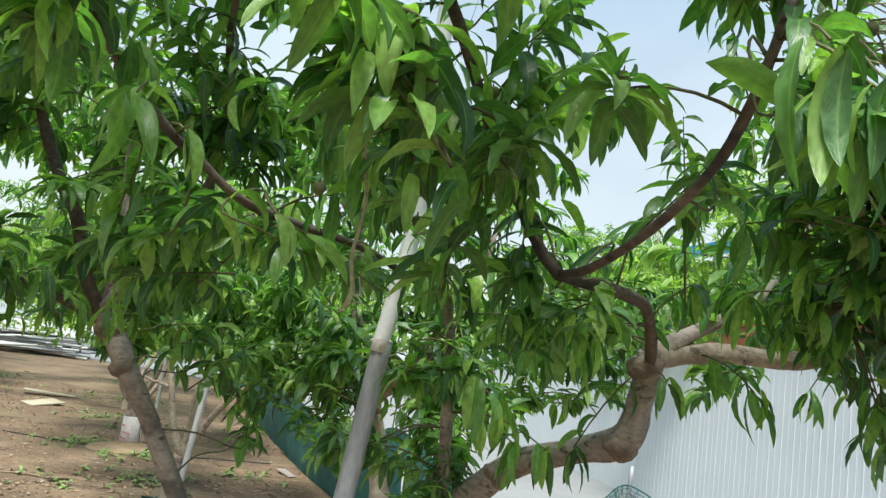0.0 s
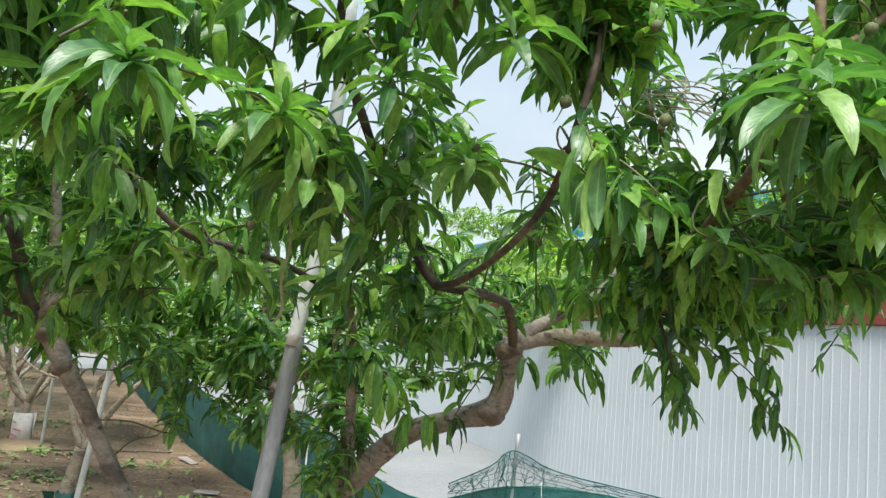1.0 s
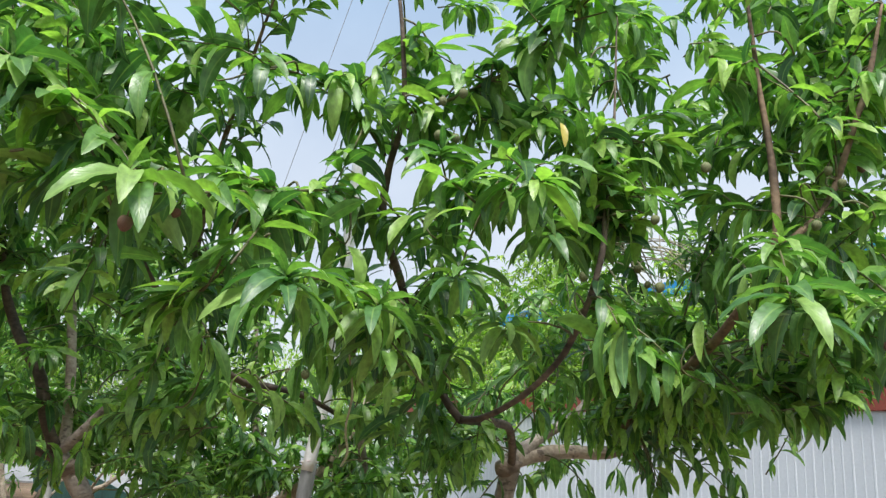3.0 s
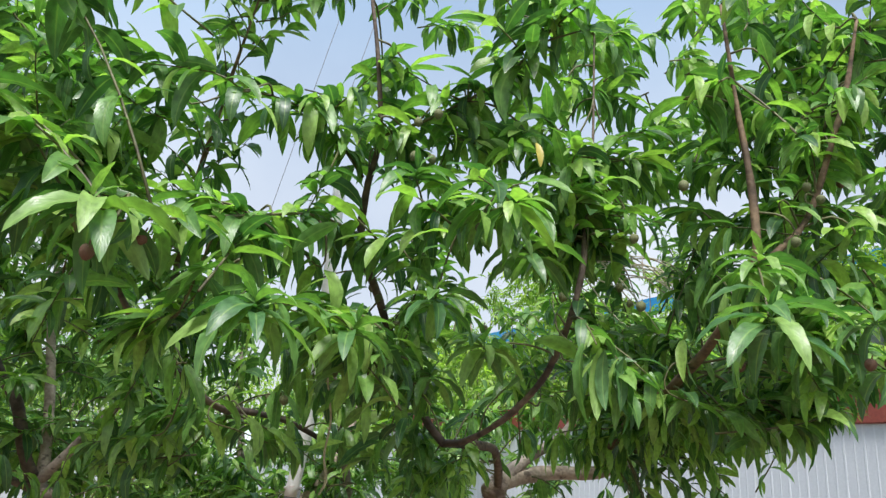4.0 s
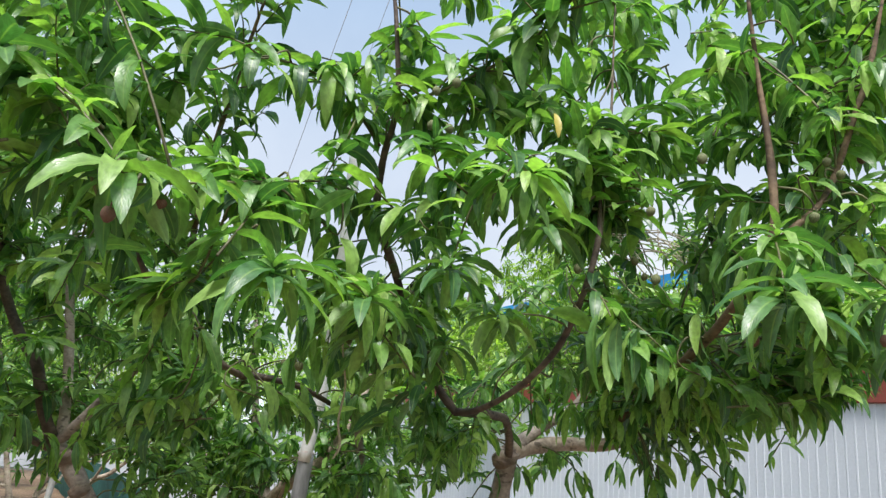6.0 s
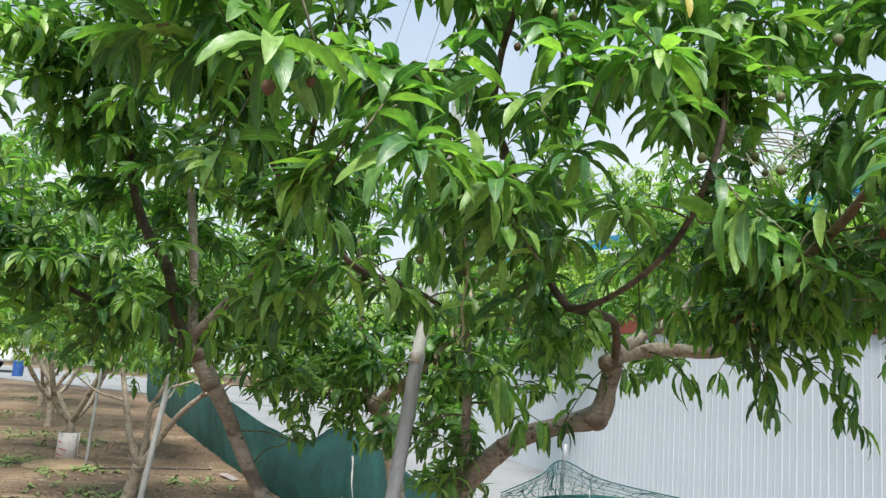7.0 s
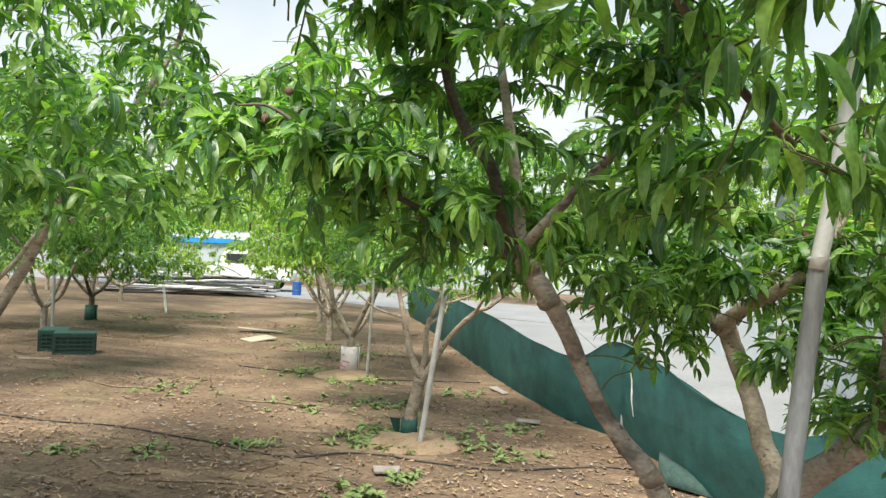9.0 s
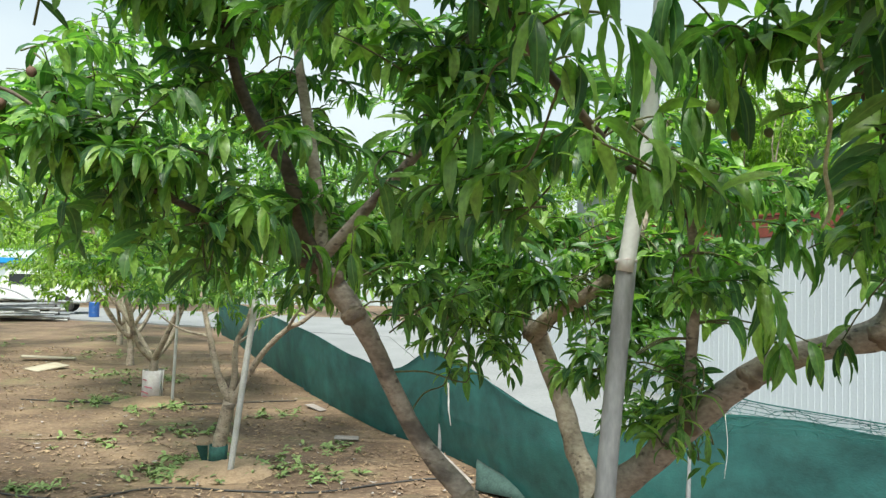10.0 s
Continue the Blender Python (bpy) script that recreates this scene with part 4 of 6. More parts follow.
MAIN_MASSES += [
    ((-0.12, 2.32, 1.46), (0.14, 0.12, 0.10), 8, 0.09), ((0.12, 2.15, 1.62), (0.15, 0.12, 0.12), 8, 0.09), ((0.55, 1.45, 2.28), (0.3, 0.25, 0.14), 6, 0.115),
]
MAIN_MASSES += [
    ((-0.568, 0.91, 2.69), (0.11, 0.2, 0.14), 6, 0.125), ((-0.515, 0.94, 2.55), (0.10, 0.18, 0.10), 7, 0.125), ((-0.60, 0.98, 2.46), (0.12, 0.2, 0.10), 7, 0.125), ((-0.571, 0.93, 2.83), (0.10, 0.18, 0.12), 4, 0.125),
    ((0.40, 1.15, 2.43), (0.14, 0.12, 0.07), 5, 0.11), ((0.36, 2.98, 1.79), (0.3, 0.25, 0.16), 12, 0.10), ((0.13, 3.08, 1.94), (0.35, 0.25, 0.18), 12, 0.10), ((-0.16, 2.81, 1.73), (0.28, 0.25, 0.16), 14, 0.10), ((-0.38, 2.82, 1.73), (0.25, 0.25, 0.14), 10, 0.10), ((0.58, 3.06, 1.88), (0.2, 0.2, 0.12), 10, 0.10), ((0.25, 1.35, 2.42), (0.16, 0.16, 0.06), 5, 0.11),
]
MAIN_MASSES += [
    ((-1.35, 2.47, 2.35), (0.32, 0.3, 0.22), 18, 0.105), ((-0.94, 2.45, 2.29), (0.3, 0.3, 0.2), 14, 0.105), ((-0.73, 2.39, 1.94), (0.25, 0.25, 0.16), 12, 0.105), ((-1.27, 2.55, 1.89), (0.28, 0.25, 0.12), 12, 0.105), ((-1.04, 2.67, 2.62), (0.3, 0.3, 0.14), 7, 0.11), ((-0.58, 2.69, 2.53), (0.3, 0.3, 0.14), 7, 0.11),
]
MAIN_MASSES += [
    ((0.80, 1.23, 2.79), (0.28, 0.3, 0.18), 15, 0.11), ((1.06, 1.22, 2.73), (0.25, 0.3, 0.2), 14, 0.11), ((0.86, 1.51, 2.65), (0.22, 0.25, 0.12), 9, 0.11), ((1.17, 1.41, 2.52), (0.22, 0.25, 0.12), 9, 0.11), ((-1.51, 2.36, 2.51), (0.25, 0.25, 0.15), 6, 0.11), ((-1.79, 2.35, 2.32), (0.2, 0.2, 0.14), 5, 0.11), ((-0.77, 2.48, 2.56), (0.2, 0.2, 0.12), 6, 0.11),
]
MAIN_MASSES += [
    ((-1.20, 1.43, 2.60), (0.15, 0.2, 0.16), 8, 0.115), ((-1.26, 1.66, 2.45), (0.16, 0.2, 0.14), 8, 0.115), ((-0.95, 1.42, 2.66), (0.18, 0.2, 0.16), 7, 0.115),
]
MAIN_MASSES += [
    ((0.42, 1.38, 2.43), (0.22, 0.2, 0.06), 6, 0.108), ((0.25, 1.06, 2.56), (0.15, 0.12, 0.06), 5, 0.108), ((0.36, 0.89, 2.53), (0.1, 0.12, 0.08), 4, 0.108), ((0.29, 1.57, 2.39), (0.2, 0.2, 0.07), 4, 0.108),
]
MAIN_MASSES += [
    ((-0.07, 1.02, 2.17), (0.08, 0.1, 0.05), 3, 0.112), ((-0.06, 0.95, 2.26), (0.08, 0.1, 0.05), 3, 0.112), ((-0.09, 1.19, 2.05), (0.08, 0.1, 0.06), 3, 0.112), ((-0.10, 1.42, 1.95), (0.07, 0.1, 0.05), 4, 0.112),
]
MAIN_MASSES += [
    ((0.93, 1.15, 2.06), (0.16, 0.15, 0.05), 8, 0.112), ((0.85, 1.37, 2.01), (0.16, 0.15, 0.05), 6, 0.112), ((1.05, 1.09, 2.06), (0.14, 0.15, 0.06), 6, 0.112), ((0.45, 1.51, 2.02), (0.1, 0.1, 0.04), 4, 0.105),
]
MAIN_MASSES += [
    ((-0.20, 2.61, 2.49), (0.2, 0.2, 0.1), 7, 0.11), ((-0.40, 2.50, 2.60), (0.2, 0.2, 0.1), 6, 0.11), ((-0.34, 2.04, 2.43), (0.15, 0.2, 0.1), 6, 0.11), ((-0.06, 2.43, 2.38), (0.15, 0.15, 0.1), 5, 0.11),
]
MAIN_MASSES += [
    ((-0.248, 2.035, 1.60), (0.10, 0.10, 0.08), 6, 0.095), ((0.05, 2.342, 1.72), (0.16, 0.12, 0.09), 8, 0.095), ((0.06, 2.298, 1.58), (0.13, 0.10, 0.08), 7, 0.09), ((0.04, 1.738, 1.80), (0.10, 0.08, 0.06), 5, 0.10),
    ((0.62, 1.80, 2.02), (0.16, 0.12, 0.05), 7, 0.105), ((-1.42, 1.45, 2.05), (0.14, 0.16, 0.06), 4, 0.11),
]
MAIN_ROSETTES = []  # hub, way it points, leaf length, leaves in the lower and upper ring
MAIN_ROSETTES += [
    ((-0.165, 0.605, 2.145), (0.05, -0.5, 0.85), 0.135, 7, 6), ((0.60, 0.56, 2.17), (0.0, -0.4, 0.9), 0.14, 7, 7), ((-0.378, 0.543, 2.264), (-0.3, -0.5, 0.4), 0.15, 7, 3), ((-0.02, 0.76, 2.15), (0.3, -0.4, 0.5), 0.115, 5, 4),
    ((0.85, 0.64, 2.20), (0.5, -0.4, 0.4), 0.135, 6, 5), ((0.30, 0.85, 2.33), (-0.2, -0.5, 0.6), 0.13, 6, 5), ((0.20, 0.82, 2.42), (0.3, -0.4, 0.5), 0.13, 6, 6),
]
MAIN_ROSETTES += [
    ((0.08, 0.85, 2.46), (0.2, -0.4, 0.4), 0.125, 5, 5), ((0.98, 0.80, 2.14), (0.5, -0.2, 0.3), 0.125, 6, 4), ((-0.60, 0.62, 2.45), (-0.3, -0.5, 0.4), 0.145, 7, 6), ((-0.52, 0.64, 2.66), (-0.1, -0.5, 0.5), 0.14, 7, 6),
    ((0.72, 0.78, 2.32), (0.1, -0.5, 0.6), 0.13, 6, 6), ((0.12, 0.80, 2.22), (-0.1, -0.5, 0.5), 0.12, 5, 4), ((0.252, 1.017, 2.168), (0.0, -0.3, 0.8), 0.118, 8, 7), ((0.156, 1.066, 2.110), (-0.2, -0.3, 0.4), 0.105, 6, 4), ((-0.30, 0.80, 2.36), (-0.2, -0.5, 0.5), 0.125, 6, 5),
]
MAIN_TUFTS = []  # hub, leaf length, leaves
MAIN_TUFTS += [
    ((0.76, 0.93, 2.30), 0.12, 5), ((0.73, 1.12, 2.22), 0.12, 6), ((0.76, 1.02, 2.36), 0.12, 5), ((-0.86, 1.86, 1.86), 0.11, 5),
    ((-0.78, 1.88, 1.85), 0.10, 4), ((-0.93, 1.82, 1.91), 0.11, 5), ((-0.60, 1.9, 1.93), 0.105, 5), ((-0.15, 1.70, 2.04), 0.12, 5),
    ((-0.06, 1.80, 2.02), 0.11, 5), ((0.10, 1.72, 1.80), 0.13, 6), ((0.15, 1.83, 1.75), 0.12, 6), ((0.20, 1.87, 1.66), 0.105, 5),
]
MAIN_TUFTS += [
    ((0.27, 1.83, 1.66), 0.10, 5), ((0.33, 1.86, 1.67), 0.095, 5), ((0.62, 1.72, 2.03), 0.11, 6), ((0.70, 1.78, 2.06), 0.11, 6),
    ((0.78, 1.80, 2.10), 0.11, 6), ((0.74, 1.80, 1.99), 0.10, 5), ((-0.33, 1.02, 2.11), 0.12, 4),
    ((0.48, 0.87, 2.14), 0.125, 5), ((0.42, 0.82, 2.16), 0.13, 3), ((0.55, 0.90, 2.12), 0.115, 3), ((0.96, 1.87, 1.86), 0.10, 5),
]
MAIN_TUFTS += [
    ((0.94, 1.85, 1.79), 0.095, 5), ((1.10, 1.66, 1.88), 0.10, 6), ((1.11, 1.65, 1.80), 0.095, 5), ((1.12, 1.64, 1.73), 0.09, 4),
    ((0.98, 2.30, 1.86), 0.10, 6), ((0.66, 1.74, 1.84), 0.10, 5), ((0.50, 1.80, 1.84), 0.085, 4), ((0.84, 1.60, 1.84), 0.10, 5),
    ((0.85, 1.59, 1.77), 0.09, 4), ((-0.45, 1.20, 2.24), 0.11, 6), ((-0.42, 1.18, 2.17), 0.11, 5), ((-0.52, 1.10, 2.30), 0.115, 6), ((-0.36, 1.24, 2.13), 0.10, 5), ((-0.56, 1.12, 2.40), 0.115, 6),
]
MAIN_TUFTS += [((0.533, 1.720, 2.042), 0.10, 6), ((0.612, 1.773, 2.045), 0.10, 6)]
MAIN_TUFTS += [((-0.167, 1.392, 2.288), 0.115, 6), ((-0.176, 1.447, 2.087), 0.105, 6), ((-0.143, 1.278, 2.172), 0.10, 5)]
MAIN_TUFTS += [
    ((-0.119, 1.323, 2.15), 0.11, 4), ((-0.112, 1.27, 2.33), 0.115, 4), ((0.556, 1.513, 2.130), 0.095, 6), ((0.626, 1.556, 2.129), 0.095, 5),
    ((1.268, 1.244, 2.20), 0.105, 8), ((1.22, 1.30, 2.19), 0.10, 7), ((1.32, 1.20, 2.21), 0.105, 7), ((1.25, 1.845, 2.07), 0.10, 7), ((1.30, 1.80, 2.08), 0.10, 6), ((1.18, 1.82, 2.06), 0.10, 6),
    ((0.326, 2.542, 2.03), 0.095, 6), ((0.27, 2.55, 2.02), 0.095, 5), ((-0.157, 2.926, 2.02), 0.095, 6), ((-0.10, 2.92, 2.01), 0.095, 5),
]
MAIN_TUFTS += [
    ((-0.167, 1.468, 2.248), 0.11, 5), ((-0.092, 1.532, 2.131), 0.11, 5), ((0.002, 1.649, 2.011), 0.105, 6), ((-0.062, 1.385, 2.118), 0.11, 5), ((-0.180, 1.618, 2.239), 0.105, 4), ((0.043, 1.907, 1.996), 0.1, 6), ((0.133, 1.920, 1.986), 0.1, 6), ((-0.164, 1.727, 2.006), 0.1, 3),
]
MAIN_TUFTS += [
    ((0.197, 1.839, 1.928), 0.105, 6), ((0.226, 1.791, 1.876), 0.105, 6), ((0.298, 1.842, 1.930), 0.1, 6), ((0.299, 1.744, 1.888), 0.1, 5), ((0.346, 1.744, 1.924), 0.1, 5),
]
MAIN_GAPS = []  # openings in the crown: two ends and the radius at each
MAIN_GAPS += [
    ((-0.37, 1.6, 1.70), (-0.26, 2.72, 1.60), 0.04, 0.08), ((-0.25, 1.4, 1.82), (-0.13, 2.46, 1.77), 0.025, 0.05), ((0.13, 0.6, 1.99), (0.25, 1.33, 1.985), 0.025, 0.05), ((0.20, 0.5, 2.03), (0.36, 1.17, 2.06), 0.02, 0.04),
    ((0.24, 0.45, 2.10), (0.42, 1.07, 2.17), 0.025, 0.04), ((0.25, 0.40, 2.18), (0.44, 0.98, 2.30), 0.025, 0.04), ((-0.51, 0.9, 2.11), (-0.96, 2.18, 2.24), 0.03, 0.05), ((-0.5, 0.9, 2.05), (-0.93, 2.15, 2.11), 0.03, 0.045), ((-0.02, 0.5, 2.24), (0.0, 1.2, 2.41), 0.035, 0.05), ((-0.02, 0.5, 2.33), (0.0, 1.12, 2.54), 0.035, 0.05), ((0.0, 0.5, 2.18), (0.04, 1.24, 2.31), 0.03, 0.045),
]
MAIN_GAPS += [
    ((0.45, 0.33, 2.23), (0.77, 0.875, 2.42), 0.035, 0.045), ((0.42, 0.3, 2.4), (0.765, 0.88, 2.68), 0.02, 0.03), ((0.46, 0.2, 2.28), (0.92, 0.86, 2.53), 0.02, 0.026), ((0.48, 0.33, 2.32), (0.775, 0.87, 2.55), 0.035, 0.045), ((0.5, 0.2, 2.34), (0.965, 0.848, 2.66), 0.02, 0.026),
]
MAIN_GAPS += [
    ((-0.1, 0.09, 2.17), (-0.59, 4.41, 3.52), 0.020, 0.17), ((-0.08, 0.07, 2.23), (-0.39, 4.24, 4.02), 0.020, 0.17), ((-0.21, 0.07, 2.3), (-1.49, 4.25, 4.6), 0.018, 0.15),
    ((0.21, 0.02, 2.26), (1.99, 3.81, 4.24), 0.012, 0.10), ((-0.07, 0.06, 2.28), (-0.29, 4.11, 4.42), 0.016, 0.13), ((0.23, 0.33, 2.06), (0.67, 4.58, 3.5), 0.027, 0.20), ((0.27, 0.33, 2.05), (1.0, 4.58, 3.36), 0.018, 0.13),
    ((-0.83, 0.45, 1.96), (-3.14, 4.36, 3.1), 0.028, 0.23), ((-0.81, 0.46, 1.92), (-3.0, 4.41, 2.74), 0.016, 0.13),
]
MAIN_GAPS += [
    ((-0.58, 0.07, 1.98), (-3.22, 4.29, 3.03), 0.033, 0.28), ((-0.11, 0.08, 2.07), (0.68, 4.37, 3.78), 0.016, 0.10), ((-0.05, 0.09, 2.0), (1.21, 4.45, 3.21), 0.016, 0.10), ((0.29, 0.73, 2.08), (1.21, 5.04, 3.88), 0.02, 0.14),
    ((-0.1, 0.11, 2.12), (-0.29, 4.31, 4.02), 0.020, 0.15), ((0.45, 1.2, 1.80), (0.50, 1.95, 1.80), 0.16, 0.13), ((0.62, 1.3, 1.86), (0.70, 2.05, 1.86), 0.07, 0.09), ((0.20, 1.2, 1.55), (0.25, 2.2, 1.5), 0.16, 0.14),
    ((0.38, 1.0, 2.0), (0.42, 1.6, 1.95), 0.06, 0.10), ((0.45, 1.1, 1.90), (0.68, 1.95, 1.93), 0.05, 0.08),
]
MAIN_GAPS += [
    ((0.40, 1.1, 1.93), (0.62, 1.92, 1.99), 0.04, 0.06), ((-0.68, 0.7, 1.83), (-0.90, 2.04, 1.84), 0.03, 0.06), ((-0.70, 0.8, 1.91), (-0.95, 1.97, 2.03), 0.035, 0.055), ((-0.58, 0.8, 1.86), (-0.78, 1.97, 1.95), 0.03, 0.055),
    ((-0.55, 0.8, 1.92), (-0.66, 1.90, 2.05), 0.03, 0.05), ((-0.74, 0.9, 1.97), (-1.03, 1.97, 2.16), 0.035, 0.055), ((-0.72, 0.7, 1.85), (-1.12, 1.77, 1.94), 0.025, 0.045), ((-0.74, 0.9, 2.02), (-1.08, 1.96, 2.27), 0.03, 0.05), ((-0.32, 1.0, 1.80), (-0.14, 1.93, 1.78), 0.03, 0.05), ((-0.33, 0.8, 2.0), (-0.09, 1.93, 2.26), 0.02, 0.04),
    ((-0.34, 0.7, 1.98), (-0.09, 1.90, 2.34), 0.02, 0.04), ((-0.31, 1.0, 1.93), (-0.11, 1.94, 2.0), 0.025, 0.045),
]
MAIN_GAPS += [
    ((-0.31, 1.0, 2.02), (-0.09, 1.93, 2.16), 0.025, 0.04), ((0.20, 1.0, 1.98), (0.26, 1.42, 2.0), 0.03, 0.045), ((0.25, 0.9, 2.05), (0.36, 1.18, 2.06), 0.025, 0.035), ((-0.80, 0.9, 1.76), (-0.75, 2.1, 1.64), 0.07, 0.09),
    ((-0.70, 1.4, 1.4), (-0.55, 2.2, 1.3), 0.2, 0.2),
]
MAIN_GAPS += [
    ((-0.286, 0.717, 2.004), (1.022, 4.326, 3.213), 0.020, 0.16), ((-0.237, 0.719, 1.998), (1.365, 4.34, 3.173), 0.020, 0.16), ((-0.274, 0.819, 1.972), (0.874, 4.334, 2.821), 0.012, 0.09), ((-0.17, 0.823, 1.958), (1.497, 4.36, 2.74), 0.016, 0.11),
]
MAIN_FRUIT = [(-0.371, 0.505, 2.192, 0.0125), (-0.33, 0.60, 2.24, 0.012), (0.199, 0.80, 2.351, 0.012), (0.82, 0.635, 2.126, 0.012), (0.86, 0.64, 2.13, 0.012), (0.80, 1.0, 2.16, 0.013),
              (-0.2, 1.6, 2.08, 0.012), (0.05, 1.25, 2.6, 0.012), (-1.45, 1.6, 2.13, 0.014), (-1.40, 1.62, 2.2, 0.013), (0.9, 0.95, 2.3, 0.012), (0.6, 1.3, 2.2, 0.012), (-0.5, 1.1, 2.5, 0.012), (0.12, 2.3, 1.75, 0.013), (1.0, 0.9, 2.55, 0.012)]
GREEN_FRUIT = [(0.115, 0.821, 2.581, 0.0112), (0.083, 0.874, 2.584, 0.0108), (0.080, 0.887, 2.518, 0.0117), (0.114, 0.885, 2.514, 0.0110), (0.188, 0.757, 2.343, 0.0107), (0.520, 0.874, 2.382, 0.0117), (0.580, 0.992, 2.272, 0.0133), (0.402, 0.956, 2.274, 0.0129), (0.592, 0.800, 2.473, 0.0128), (0.865, 0.822, 2.503, 0.0112), (0.816, 0.799, 2.378, 0.0121), (0.895, 0.824, 2.480, 0.0113)]
GREEN_FRUIT += [(0.034, 1.278, 2.333, 0.0119), (0.097, 1.295, 2.251, 0.0116), (-0.038, 1.448, 2.145, 0.0109), (-0.027, 1.510, 2.069, 0.0131), (0.035, 1.515, 2.074, 0.0105), (-0.203, 1.591, 2.089, 0.0120), (-0.180, 1.592, 2.100, 0.0132), (0.043, 1.171, 2.288, 0.0107), (-0.137, 1.120, 2.351, 0.0122), (0.613, 1.190, 2.356, 0.0123), (0.639, 1.194, 2.320, 0.0106), (0.273, 1.119, 2.225, 0.0116), (-0.147, 1.256, 2.062, 0.0126), (0.438, 1.146, 2.361, 0.0119), (0.451, 1.429, 2.104, 0.0127), (0.665, 1.317, 2.128, 0.0110)]


def fruit_mesh(skin):
    bm = bmesh.new()
    bmesh.ops.create_uvsphere(bm, u_segments=14, v_segments=10, radius=1)
    for v in bm.verts:      # a cleft on one side and a pointed tip
        a = math.atan2(v.co.y, v.co.x)
        k = 1 - 0.10 * math.exp(-(a / 0.35) ** 2) * (1 - abs(v.co.z))
        v.co.x *= k
        v.co.y *= k
        if v.co.z < -0.9:
            v.co.z *= 1.12
        if v.co.z > 0.93:
            v.co.z *= 0.9
    bmesh.ops.create_cone(bm, cap_ends=True, segments=6, radius1=0.16, radius2=0.1, depth=0.7, matrix=Matrix.Translation((0, 0, 1.15)))
    for f in bm.faces:
        f.smooth = True
    me = bpy.data.meshes.new("fruit")
    bm.to_mesh(me)
    bm.free()
    me.materials.append(skin)
    return me


FRUIT_MESH, GREEN_FRUIT_MESH = fruit_mesh(FRUIT), fruit_mesh(FRUIT_GREEN)


def main_tree():
    rng = np.random.default_rng(11)
    tree = thing("peach_tree", "leafy peach tree with spreading limbs and small unripe fruit", "tree", "peach trees of the orchard")
    wood = []
    for name, bark, rows in MAIN_LIMBS:
        r0 = rows[0][3]
        tube(name, rows, bark, tree, 14 if r0 > 0.025 else 8, 0.16 if r0 > 0.025 else 0.22, 7)
        ln = smooth_line(rows, 4)
        if r0 < 0.045:
            wood += [tuple(p[:3]) for p in ln]
    for x, y, z, r, tilt in ((0.43, 1.865, 1.685, 0.040, 20), (0.052, 2.065, 1.445, 0.036, 50), (0.46, 1.84, 1.86, 0.040, 0), (-0.79, 2.01, 1.70, 0.032, -30), (-0.855, 2.03, 1.79, 0.034, -20), (-0.50, 2.045, 1.24, 0.033, -25), (-0.27, 2.74, 1.62, 0.036, 0), (0.17, 1.985, 1.57, 0.034, 45)):
        bm = bmesh.new()
        bmesh.ops.create_icosphere(bm, subdivisions=3, radius=r)
        for v in bm.verts:
            v.co *= 1 + 0.22 * noise.noise(v.co * 45 + Vector((x, y, z)) * 9)
            v.co.z *= 0.72
        for f in bm.faces:
            f.smooth = True
        ob = part("knot", bm, BARK_KNOT, tree, "dark swollen knot in the bark")
        ob.matrix_local = pose(x, y, z, 0, tilt, 0)
    whip_rng = np.random.default_rng(17)
    leafy = []          # leaves along the thin whips
    for name, bark, rows in MAIN_LIMBS:
        if bark is TWIG:
            for p in smooth_line(rows, 9)[3:]:
                for k in range(2):
                    L = whip_rng.uniform(0.08, 0.125)
                    leafy.append((*(p[:3] + whip_rng.normal(0, 0.006, 3)), whip_rng.uniform(0, 6.28), whip_rng.normal(0.15, 0.35), whip_rng.uniform(1.1, 1.9), L, L * whip_rng.uniform(0.23, 0.29), whip_rng.normal(0, 0.4)))
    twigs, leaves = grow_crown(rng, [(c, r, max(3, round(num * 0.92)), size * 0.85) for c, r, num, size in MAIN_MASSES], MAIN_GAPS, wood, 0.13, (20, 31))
    leaves += leafy
    for size, rows in CLAD:
        ln = smooth_line(rows, 10)
        run = np.concatenate([[0], np.cumsum(np.linalg.norm(np.diff(ln[:, :3], axis=0), axis=1))])
        turn = whip_rng.uniform(0, 6.28)
        for d in np.arange(0.09 if size < 0.11 else 0.16, run[-1], 0.022 if size < 0.11 else 0.05):
            p = np.array([np.interp(d, run, ln[:, k]) for k in range(3)])
            turn += 2.4 + whip_rng.normal(0, 0.3)
            out = np.array([math.cos(turn), math.sin(turn), whip_rng.uniform(0.0, 0.7)])
            far = whip_rng.uniform(0.06, 0.17)
            tw, rws = shoot(whip_rng, p + out * far, out, far, int(whip_rng.integers(5, 9)), size)
            twigs.append(tw)
            leaves += rws
    wa = np.array(wood)
    def stalk(hub):
        by = wa[np.argmin(np.linalg.norm(wa - hub, axis=1))]
        far = np.linalg.norm(hub - by)
        for q in np.arange(0.3, 0.95, 0.035 / max(far, 0.05)):
            p = by * (1 - q) + hub * q + np.array([0, 0, 0.10]) * far * 4 * q * (1 - q)
            L = rng.uniform(0.07, 0.115)
            leaves.append((*p, rng.uniform(0, 6.28), rng.normal(0.1, 0.4), rng.uniform(1.0, 1.9), L, L * rng.uniform(0.23, 0.3), rng.normal(0, 0.4)))
        k = np.linspace(0, 1, 6)[:, None]
        twigs.append(np.column_stack([by * (1 - k) + hub * k + np.array([0, 0, 0.10]) * np.linalg.norm(hub - by) * 4 * k * (1 - k), np.linspace(0.0028, 0.0016, 6)]))
